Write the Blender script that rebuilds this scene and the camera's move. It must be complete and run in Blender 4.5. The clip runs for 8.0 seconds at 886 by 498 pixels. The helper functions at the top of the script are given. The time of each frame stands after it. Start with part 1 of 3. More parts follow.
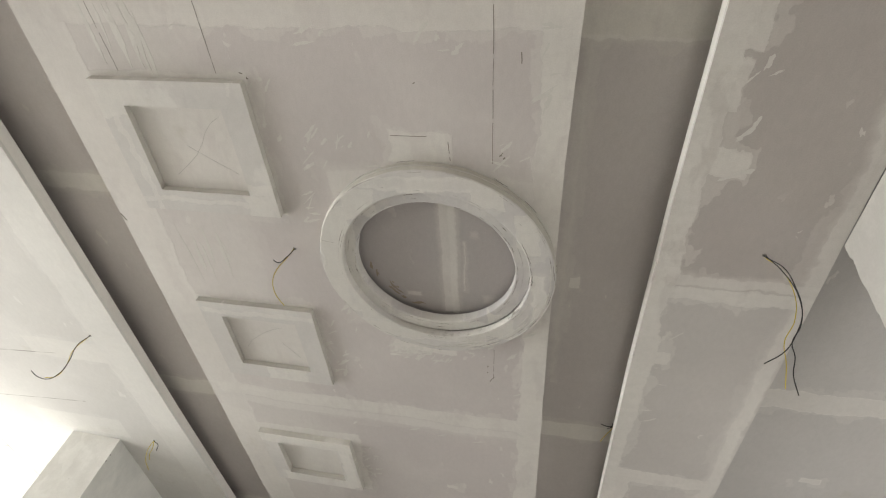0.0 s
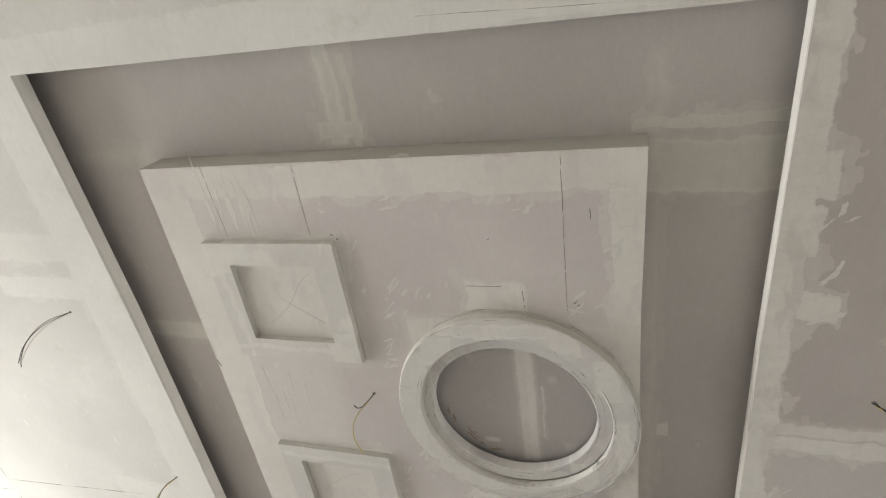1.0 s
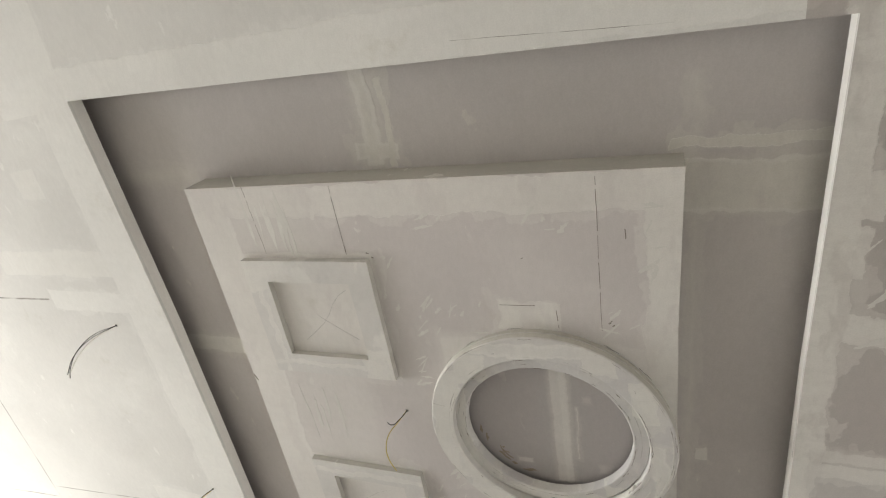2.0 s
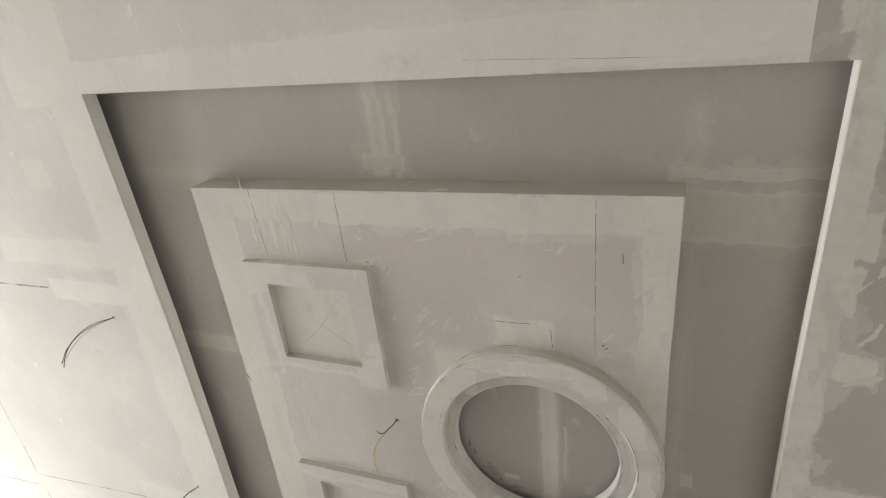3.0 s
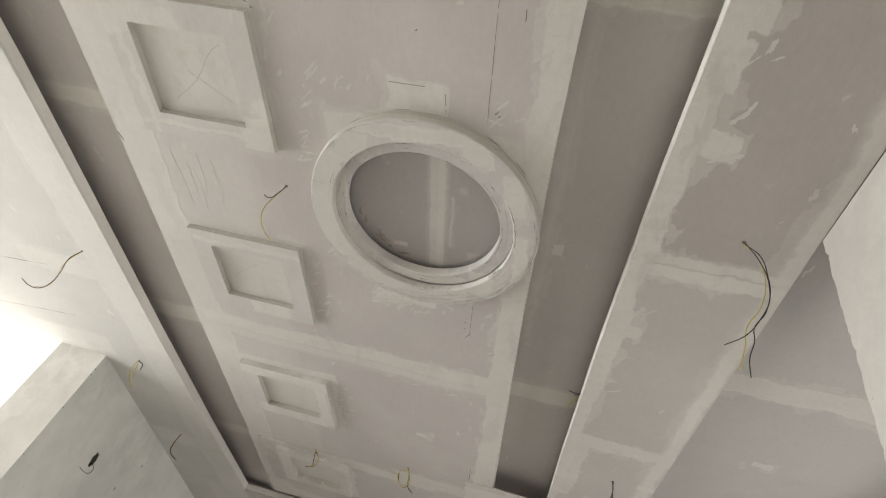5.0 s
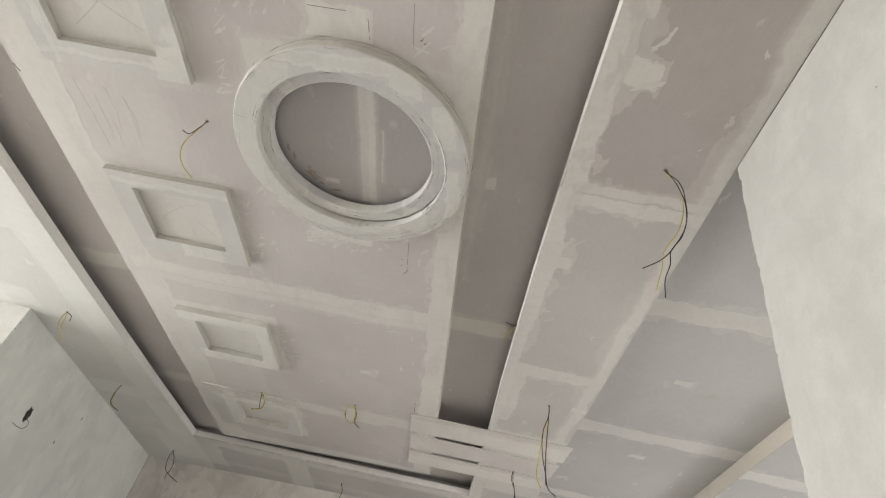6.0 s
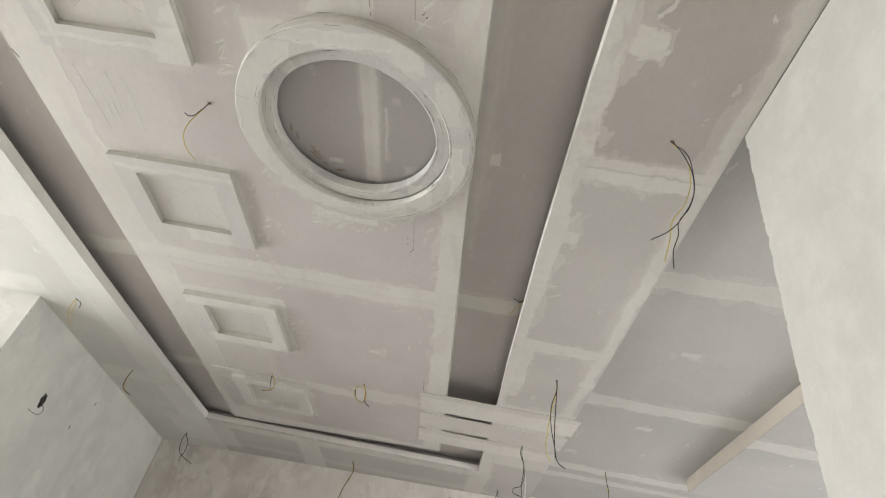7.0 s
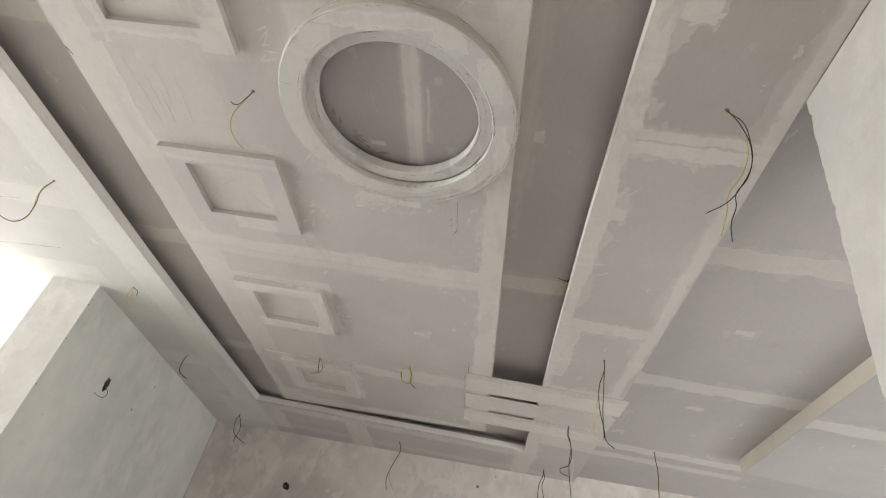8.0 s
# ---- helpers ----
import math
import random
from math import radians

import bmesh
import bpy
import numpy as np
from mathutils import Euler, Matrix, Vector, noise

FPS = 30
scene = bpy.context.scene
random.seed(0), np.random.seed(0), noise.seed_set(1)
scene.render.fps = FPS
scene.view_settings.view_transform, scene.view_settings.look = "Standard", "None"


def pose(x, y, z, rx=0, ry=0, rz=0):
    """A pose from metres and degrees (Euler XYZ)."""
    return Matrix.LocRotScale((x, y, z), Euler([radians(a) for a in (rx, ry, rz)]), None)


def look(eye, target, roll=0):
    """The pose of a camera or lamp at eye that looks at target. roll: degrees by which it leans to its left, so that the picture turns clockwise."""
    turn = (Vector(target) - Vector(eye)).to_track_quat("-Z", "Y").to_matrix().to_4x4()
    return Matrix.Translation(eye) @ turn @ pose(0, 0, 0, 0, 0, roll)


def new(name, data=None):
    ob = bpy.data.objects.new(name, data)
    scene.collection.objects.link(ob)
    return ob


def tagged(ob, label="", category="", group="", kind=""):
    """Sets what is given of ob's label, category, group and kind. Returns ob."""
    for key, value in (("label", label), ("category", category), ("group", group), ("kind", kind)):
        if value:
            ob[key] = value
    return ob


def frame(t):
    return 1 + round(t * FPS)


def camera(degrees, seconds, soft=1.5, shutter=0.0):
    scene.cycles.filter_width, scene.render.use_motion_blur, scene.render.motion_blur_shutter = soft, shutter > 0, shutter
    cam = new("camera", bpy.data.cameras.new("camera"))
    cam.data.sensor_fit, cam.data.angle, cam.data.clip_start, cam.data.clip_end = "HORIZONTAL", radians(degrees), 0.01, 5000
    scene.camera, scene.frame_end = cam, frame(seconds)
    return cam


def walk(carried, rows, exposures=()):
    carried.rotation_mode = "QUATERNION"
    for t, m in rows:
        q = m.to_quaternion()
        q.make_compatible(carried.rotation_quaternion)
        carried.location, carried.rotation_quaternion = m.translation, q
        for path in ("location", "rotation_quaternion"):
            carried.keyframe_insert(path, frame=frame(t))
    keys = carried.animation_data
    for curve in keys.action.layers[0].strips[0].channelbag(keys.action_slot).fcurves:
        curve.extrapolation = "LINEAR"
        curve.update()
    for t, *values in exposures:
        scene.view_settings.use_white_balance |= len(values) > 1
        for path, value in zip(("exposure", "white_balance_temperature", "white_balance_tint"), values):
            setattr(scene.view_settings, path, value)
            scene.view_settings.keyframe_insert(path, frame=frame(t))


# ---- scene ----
cam = camera(77.5, 8.0, soft=1.1)
PATH = [
    (0, (-0.122, 0.141, 1.422), (-0.476, 1.435, 2.905), 16.2),
    (0.5, (-0.115, 0.082, 1.426), (-0.636, 1.104, 3.064), 24.9),
    (1, (-0.128, 0.049, 1.414), (-0.749, 0.949, 3.089), 30.3),
    (1.5, (-0.129, 0.064, 1.406), (-0.77, 1.022, 3.041), 29.4),
    (2, (-0.131, 0.03, 1.406), (-0.858, 0.866, 3.071), 35.9),
    (2.2, (-0.122, 0.005, 1.42), (-0.857, 0.764, 3.118), 38.6),
    (3.3, (-0.132, 0.02, 1.385), (-0.862, 0.871, 3.042), 40.9),
    (3.5, (-0.135, 0.043, 1.389), (-0.898, 1.008, 2.966), 39.8),
    (4, (-0.117, 0.118, 1.386), (-0.756, 1.37, 2.808), 31.1),
    (4.5, (-0.073, 0.149, 1.39), (-0.528, 1.512, 2.781), 24.8),
    (5, (-0.061, 0.144, 1.399), (-0.402, 1.542, 2.788), 21.4),
    (5.2, (-0.044, 0.147, 1.403), (-0.339, 1.56, 2.788), 20.1),
    (6.3, (0.006, 0.175, 1.389), (-0.09, 1.726, 2.647), 12.8),
    (6.5, (0.001, 0.176, 1.387), (-0.097, 1.733, 2.639), 12.4),
    (7, (-0.006, 0.178, 1.383), (-0.132, 1.747, 2.616), 12.5),
    (7.5, (-0.016, 0.185, 1.381), (-0.221, 1.778, 2.573), 13.0),
    (8, (-0.032, 0.191, 1.377), (-0.282, 1.8, 2.538), 13.6),
]
EXPOSURE = [(0.0, 0.05, 6580, 10), (1.0, 0.02, 6560, 10), (2.2, 0.0, 6580, 10), (3.3, -0.07, 6590, 9), (3.5, -0.1, 6600, 9), (4.0, -0.62, 6690, 9), (4.5, -0.47, 6790, 11),
            (5.0, 0.1, 6620, 10), (5.2, 0.15, 6540, 10), (6.3, 0.3, 6460, 10), (6.5, 0.32, 6440, 10), (7.0, 0.33, 6450, 10), (7.5, 0.36, 6440, 10), (8.0, 0.14, 6520, 10)]
walk(cam, [(t, look(eye, target, roll)) for t, eye, target, roll in PATH], EXPOSURE)

# ---- light: daylight from the window openings on the open side, and unseen fill lamps ----
world = bpy.data.worlds.new("world")
scene.world = world
world.use_nodes = True
wn = world.node_tree
sky = wn.nodes.new("ShaderNodeTexSky")
sky.sky_type, sky.sun_disc = "NISHITA", False
sky.sun_elevation, sky.sun_rotation = radians(48), radians(250)
wn.links.new(sky.outputs[0], wn.nodes["Background"].inputs[0])
wn.nodes["Background"].inputs[1].default_value = 0.12


def lamp(name, kind, m, energy, color=(1, 1, 1), size=None):
    data = bpy.data.lights.new(name, kind)
    data.energy, data.color = energy, color
    if kind == "AREA":
        data.shape, data.size, data.size_y = "RECTANGLE", size[0], size[1]
    else:
        data.angle = radians(0.6)
    ob = new(name, data)
    ob.matrix_world = m
    return ob


lamp("sun", "SUN", look((-20, -12, 30), (0, 0, 0)), 3.0, (1, 0.95, 0.88))
# skylight falls inwards and down, so most of what the ceiling gets comes back from the floor
lamp("daylight_side_opening", "AREA", look((-6.80, 2.2, 1.50), (-4.6, 2.2, 0.75)), 390, (0.985, 0.99, 0.965), (5.4, 2.0))
lamp("daylight_front_window", "AREA", look((-5.35, 5.70, 1.75), (-5.5, 3.0, 0.2)), 50, (1, 0.985, 0.955), (2.4, 1.6))
# added fill before a solid back wall, lifts the front and stub walls
lamp("fill_back", "AREA", look((0.1, -2.85, 1.6), (-0.8, 1.0, 0.6)), 24, (1, 0.93, 0.85), (2.6, 1.5))
# two unseen fills added in the adjoining room, brightening the stub and far end
lamp("fill_side_room", "AREA", look((4.05, 3.6, 1.4), (2.0, 3.8, 0.5)), 58, (0.99, 0.99, 0.97), (2.4, 1.6))
lamp("fill_side_room_rear", "AREA", look((2.5, -2.85, 1.4), (2.5, 1.0, 0.2)), 160, (1, 0.98, 0.95), (2.8, 1.8))


# ---- materials ----
class Nodes:
    """A node material under construction."""

    def __init__(self, name):
        self.mat = bpy.data.materials.new(name)
        self.mat.use_nodes = True
        self.t = self.mat.node_tree
        self.bsdf = self.t.nodes["Principled BSDF"]
        self.pos = self.add("ShaderNodeNewGeometry").outputs["Position"]

    def add(self, kind):
        return self.t.nodes.new(kind)

    def put(self, socket, value):
        if hasattr(value, "is_linked"):
            self.t.links.new(value, socket)
        else:
            socket.default_value = value

    def math(self, op, a, b=0.0, c=0.0):
        n = self.add("ShaderNodeMath")
        n.operation = op
        for s, v in zip(n.inputs, (a, b, c)):
            self.put(s, v)
        return n.outputs[0]

    def vmath(self, op, a, b=(0, 0, 0)):
        n = self.add("ShaderNodeVectorMath")
        n.operation = op
        self.put(n.inputs[0], a)
        if op == "SCALE":
            self.put(n.inputs["Scale"], b)
        else:
            self.put(n.inputs[1], b)
        return n.outputs[0]

    def noise(self, scale, detail=4.0, rough=0.55, vec=None, color=False, stretch=None):
        v = vec or self.pos
        if stretch:
            v = self.vmath("MULTIPLY", v, stretch)
        n = self.add("ShaderNodeTexNoise")
        self.put(n.inputs["Vector"], v)
        n.inputs["Scale"].default_value, n.inputs["Detail"].default_value, n.inputs["Roughness"].default_value = scale, detail, rough
        return n.outputs["Color" if color else "Fac"]

    def ramp(self, fac, lo, hi, a=0.0, b=1.0):
        n = self.add("ShaderNodeMapRange")
        n.interpolation_type = "SMOOTHSTEP"
        for i, v in enumerate((fac, lo, hi, a, b)):
            self.put(n.inputs[i], v)
        return n.outputs[0]

    def mix(self, fac, a, b):
        n = self.add("ShaderNodeMix")
        n.data_type = "RGBA"
        self.put(n.inputs["Factor"], fac)
        self.put(n.inputs[6], a if hasattr(a, "is_linked") else (*a, 1))
        self.put(n.inputs[7], b if hasattr(b, "is_linked") else (*b, 1))
        return n.outputs[2]

    def done(self, color, rough=0.9, bump=None, depth=0.002, spec=0.25):
        self.put(self.bsdf.inputs["Base Color"], color if hasattr(color, "is_linked") else (*color, 1))
        self.put(self.bsdf.inputs["Roughness"], rough)
        self.bsdf.inputs["Specular IOR Level"].default_value = spec
        if bump is not None:
            n = self.add("ShaderNodeBump")
            n.inputs["Distance"].default_value = depth
            n.inputs["Strength"].default_value = 0.6
            self.put(n.inputs["Height"], bump)
            self.t.links.new(n.outputs[0], self.bsdf.inputs["Normal"])
        return self.mat


def segment(m, vec, x0, y0, x1, y1, half):
    """How far a place lies inside a straight mark of that half width: 0 to 1."""
    ang, ln = math.atan2(y1 - y0, x1 - x0), math.hypot(x1 - x0, y1 - y0)
    rot = m.add("ShaderNodeVectorRotate")
    rot.rotation_type = "Z_AXIS"
    m.put(rot.inputs["Vector"], m.vmath("SUBTRACT", vec, ((x0 + x1) / 2, (y0 + y1) / 2, 0)))
    rot.inputs["Angle"].default_value = -ang
    d = m.vmath("SUBTRACT", m.vmath("ABSOLUTE", rot.outputs[0]), (ln / 2, 0, 0))
    s = m.add("ShaderNodeSeparateXYZ")
    m.put(s.inputs[0], d)
    return m.math("MULTIPLY", m.math("LESS_THAN", s.outputs[0], 0.0), m.ramp(s.outputs[1], half, half * 0.4))


def board(name, base, putty, patches, lines=(), film=0.0, specks=True, arcs=(), change=None, wander=1.0, flecks=0.7):
    """Gypsum board with putty patches, each (x, y, half x, half y, strength, feather), pencilled or open joint lines
    (x0, y0, x1, y1, half width), cracks along circles (x, y, radius), and another base colour from some y on."""
    m = Nodes(name)

    def drift(scale, detail, rough, amount):
        return m.vmath("SCALE", m.vmath("SUBTRACT", m.noise(scale, detail, rough, color=True), (0.5, 0.5, 0.5)), amount)

    p = m.vmath("ADD", m.vmath("ADD", m.pos, drift(4.5, 1, 0.5, 0.06 * wander)), m.vmath("ADD", drift(17, 2, 0.55, 0.045 * wander), drift(75, 3, 0.6, 0.010)))
    wash = m.ramp(m.noise(9, 3, 0.6, stretch=(1, 0.6, 1)), 0.42, 0.62, 0.0, 0.05 * wander)
    mask = m.math("MULTIPLY", m.ramp(m.noise(1.7, 5, 0.6), 0.45, 0.75), film)
    for x, y, hx, hy, strength, *soft in patches:
        feather = min(soft[0], 0.03) if soft else 0.005
        d = m.vmath("SUBTRACT", m.vmath("ABSOLUTE", m.vmath("SUBTRACT", p, (x, y, 0))), (hx, hy, 0))
        s = m.add("ShaderNodeSeparateXYZ")
        m.put(s.inputs[0], d)
        far = m.math("MAXIMUM", s.outputs[0], s.outputs[1])
        thin = m.ramp(m.math("SUBTRACT", far, wash), 0.004, -0.004, 0.0, strength * 0.45)
        mask = m.math("MAXIMUM", mask, m.math("MAXIMUM", thin, m.ramp(far, feather, -feather, 0.0, strength)))
    ridge = m.math("MULTIPLY", m.ramp(mask, 0.44, 0.52), m.ramp(mask, 0.74, 0.62))
    trowel = m.math("MULTIPLY", m.ramp(m.noise(9, 4, 0.6, vec=p, stretch=(1, 0.3, 1)), 0.36, 0.46, 0.66, 1.0), m.ramp(m.noise(30, 5, 0.7, vec=p, stretch=(0.35, 1, 1)), 0.3, 0.6, 0.80, 1.0))
    mask = m.math("MULTIPLY", mask, trowel)
    fleck = m.math("MULTIPLY", m.ramp(m.noise(16, 3, 0.5, vec=p, stretch=(1, 0.45, 1)), 0.675, 0.695), m.ramp(m.noise(2.1, 2), 0.43, 0.60, 0.0, flecks))
    mask = m.math("MAXIMUM", mask, fleck)
    cloud = m.ramp(m.noise(1.1, 5, 0.6), 0.3, 0.7, 0.93, 1.04)
    grain = m.math("MULTIPLY", m.ramp(m.noise(260, 2, 0.5), 0.25, 0.75, 0.965, 1.025), m.ramp(m.noise(60, 4, 0.7, stretch=(1, 0.5, 1)), 0.3, 0.7, 0.975, 1.02))
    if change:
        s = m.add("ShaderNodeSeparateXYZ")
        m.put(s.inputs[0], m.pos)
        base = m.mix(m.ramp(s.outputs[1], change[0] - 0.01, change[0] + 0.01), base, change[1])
    col = m.mix(mask, base, putty)
    col = m.mix(m.math("MULTIPLY", ridge, 0.35), col, (0.74, 0.725, 0.69))
    stain = m.ramp(m.noise(3.3, 7, 0.72), 0.6, 0.78)
    col = m.mix(m.math("MULTIPLY", stain, 0.32), col, (0.42, 0.39, 0.31))
    col = m.vmath("SCALE", col, m.math("MULTIPLY", cloud, grain))
    dark = 0.0
    wob = m.vmath("ADD", m.pos, m.vmath("SCALE", m.vmath("SUBTRACT", m.noise(5, 2, 0.5, color=True), (0.5, 0.5, 0.5)), 0.008))
    for x0, y0, x1, y1, half in lines:
        dark = m.math("MAXIMUM", dark, segment(m, wob, x0, y0, x1, y1, half))
    for x, y, r in arcs:
        out = m.add("ShaderNodeVectorMath")
        out.operation = "LENGTH"
        m.put(out.inputs[0], m.vmath("MULTIPLY", m.vmath("SUBTRACT", wob, (x, y, 0)), (1 / 1.012, 1 / 1.01, 0)))
        off = m.math("ABSOLUTE", m.math("SUBTRACT", out.outputs["Value"], r))
        dark = m.math("MAXIMUM", dark, m.math("MULTIPLY", m.ramp(m.math("SUBTRACT", off, m.ramp(m.noise(60, 3), 0.45, 0.75, 0.0, 0.0022)), 0.0012, 0.0002), m.ramp(m.noise(14, 4), 0.50, 0.60, 0.0, 1.0)))
    if lines or arcs:
        broken = m.ramp(m.noise(11, 4, 0.6), 0.36, 0.62, 0.12, 0.75)
        col = m.mix(m.math("MULTIPLY", dark, broken), col, (0.17, 0.155, 0.135))
    if specks:
        v = m.add("ShaderNodeTexVoronoi")
        m.put(v.inputs["Vector"], m.pos)
        v.inputs["Scale"].default_value = 5.5
        dot = m.math("MULTIPLY", m.ramp(v.outputs["Distance"], 0.024, 0.014), m.ramp(m.noise(2.3, 1), 0.52, 0.56))
        col = m.mix(m.math("MULTIPLY", dot, 0.75), col, (0.2, 0.18, 0.16))
    relief = m.math("ADD", m.math("ADD", m.math("MULTIPLY", mask, 0.6), m.math("MULTIPLY", ridge, 0.5)), m.math("MULTIPLY", m.noise(22, 5, 0.6, stretch=(1, 0.4, 1)), 0.4))
    return m.done(col, 0.93, relief, 0.0018)


def coat(name, base, dark, pale, scale=1.0, depth=0.003, rub=0.45):
    """Trowelled cement putty on a wall: cloudy patches, streaks, pits."""
    m = Nodes(name)
    c1 = m.ramp(m.noise(1.6 * scale, 6, 0.62), 0.32, 0.7)
    c2 = m.ramp(m.noise(5.5 * scale, 6, 0.68, stretch=(1, 1, 0.8)), 0.42, 0.72)
    col = m.mix(c1, dark, base)
    col = m.mix(m.math("MULTIPLY", c2, 0.65), col, pale)
    bend = m.vmath("ADD", m.pos, m.vmath("SCALE", m.noise(3.0, 2, 0.5, color=True), 0.25))
    scrape = m.ramp(m.noise(4.2 * scale, 3, 0.55, vec=bend, stretch=(1, 1, 0.55)), 0.56, 0.585)
    col = m.mix(m.math("MULTIPLY", scrape, rub), col, pale)
    smear = m.ramp(m.noise(7.0, 4, 0.6, vec=bend, stretch=(1, 0.7, 1.4)), 0.60, 0.66)
    col = m.mix(m.math("MULTIPLY", smear, rub * 0.6), col, dark)
    grain = m.math("MULTIPLY", m.ramp(m.noise(150, 3, 0.6), 0.2, 0.8, 0.97, 1.025), m.ramp(m.noise(15, 5, 0.6, stretch=(1, 1, 0.5)), 0.3, 0.7, 0.985, 1.012))
    col = m.vmath("SCALE", col, grain)
    v = m.add("ShaderNodeTexVoronoi")
    m.put(v.inputs["Vector"], m.vmath("ADD", m.pos, m.vmath("SCALE", m.noise(20, 2, color=True), 0.05)))
    v.inputs["Scale"].default_value = 7.0
    w = m.add("ShaderNodeTexVoronoi")
    m.put(w.inputs["Vector"], m.vmath("ADD", m.pos, m.vmath("SCALE", m.noise(33, 2, color=True), 0.02)))
    w.inputs["Scale"].default_value = 17.0
    pit = m.math("MAXIMUM", m.math("MULTIPLY", m.ramp(v.outputs["Distance"], 0.05, 0.02), m.ramp(m.noise(3.1, 1), 0.53, 0.58)),
                 m.math("MULTIPLY", m.ramp(w.outputs["Distance"], 0.06, 0.03), m.ramp(m.noise(4.7, 1), 0.56, 0.6)))
    col = m.mix(m.math("MULTIPLY", pit, 0.6), col, (0.2, 0.19, 0.17))
    relief = m.math("SUBTRACT", m.math("ADD", m.noise(6, 4, 0.55, vec=bend), m.math("ADD", m.math("MULTIPLY", m.noise(70, 4, 0.6), 0.12), m.math("MULTIPLY", scrape, 0.12))), pit)
    return m.done(col, 0.92, relief, depth)


def plain(name, color, rough=0.5, var=0.12, spec=0.4):
    m = Nodes(name)
    col = m.mix(m.noise(25, 4), tuple(c * (1 - var) for c in color), tuple(min(1, c * (1 + var)) for c in color))
    return m.done(col, rough, spec=spec)


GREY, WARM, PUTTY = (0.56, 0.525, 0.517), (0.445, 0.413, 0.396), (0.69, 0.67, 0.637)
m_island = board("gypsum_island", GREY, PUTTY, [
    (-0.11, 2.5, 0.055, 2.1, 0.9), (-0.86, 0.56, 0.85, 0.055, 0.75), (-1.60, 2.5, 0.10, 2.1, 0.7, 0.03),
    (-1.38, 2.5, 0.24, 2.2, 0.42, 0.10), (-0.9, 2.36, 0.85, 0.045, 0.9), (-0.9, 2.44, 0.85, 0.05, 0.5, 0.03), (-1.1, 3.68, 0.7, 0.05, 0.8), (-0.40, 3.63, 0.25, 0.065, 0.8),
    (-1.32, 0.65, 0.08, 0.2, 0.4, 0.03), (-1.34, 1.48, 0.09, 0.22, 0.4, 0.03), 
    (-0.497, 0.96, 0.095, 0.05, 0.95), (-0.55, 1.875, 0.12, 0.03, 0.8), (-0.47, 1.39, 0.36, 0.36, 0.5, 0.06),
    (-1.25, 1.0, 0.265, 0.26, 0.75, 0.03), (-1.25, 1.95, 0.265, 0.26, 0.7, 0.03), (-1.25, 2.92, 0.29, 0.285, 0.6, 0.008), (-1.26, 3.93, 0.30, 0.29, 0.55, 0.008),
    (-1.253, 3.045, 0.045, 0.04, 1.0), (-0.49, 3.01, 0.03, 0.014, 0.9), (-0.9, 4.46, 0.8, 0.05, 0.6)], film=0.25, wander=0.75)
m_frame = board("gypsum_frame", (0.56, 0.545, 0.535), (0.69, 0.672, 0.64), [(-1.25, 2.4, 0.3, 2.0, 0.35), (-1.25, 1.2, 0.3, 0.012, 0.8), (-1.46, 1.0, 0.012, 0.25, 0.7), (-1.25, 1.76, 0.25, 0.014, 0.8), (-1.05, 2.9, 0.014, 0.25, 0.8), (-1.06, 1.2, 0.06, 0.08, 0.9), (-1.45, 0.8, 0.08, 0.08, 0.9), (-1.2, 2.15, 0.1, 0.05, 0.95), (-1.1, 2.75, 0.1, 0.06, 0.9)], film=0.7)
m_frame_putty = board("gypsum_frame_putty", (0.63, 0.61, 0.595), (0.74, 0.722, 0.69), [(-1.25, 2.72, 0.3, 0.05, 0.9), (-1.25, 3.13, 0.2, 0.05, 0.9), (-1.05, 2.9, 0.03, 0.25, 0.8), (-1.45, 3.9, 0.04, 0.25, 0.8), (-1.2, 3.72, 0.3, 0.04, 0.9)], film=0.6, specks=False, wander=0.6)
m_ring = board("gypsum_ring", (0.54, 0.525, 0.52), (0.65, 0.635, 0.60), [(-0.82, 1.4, 0.07, 0.25, 0.9, 0.02), (-0.55, 1.72, 0.25, 0.05, 0.95, 0.02), (-0.5, 1.06, 0.25, 0.03, 0.7, 0.02), (-0.70, 1.15, 0.06, 0.06, 0.9),
    (-0.17, 1.22, 0.04, 0.08, 0.8), (-0.12, 1.5, 0.03, 0.12, 0.7, 0.02), (-0.3, 1.1, 0.05, 0.03, 0.8), (-0.72, 1.6, 0.05, 0.07, 0.8), (-0.25, 1.66, 0.05, 0.05, 0.9)], film=0.7, specks=False,
    arcs=((-0.483, 1.410, 0.328), (-0.483, 1.410, 0.283), (-0.483, 1.410, 0.3935), (-0.483, 1.410, 0.301)),
    lines=[(-0.885, 1.30, -0.845, 1.312, 0.0012), (-0.845, 1.312, -0.82, 1.316, 0.0009), (-0.114, 1.175, -0.15, 1.21, 0.0012), (-0.15, 1.21, -0.19, 1.214, 0.001), (-0.66, 1.77, -0.63, 1.765, 0.0012), (-0.36, 1.745, -0.375, 1.73, 0.001)])
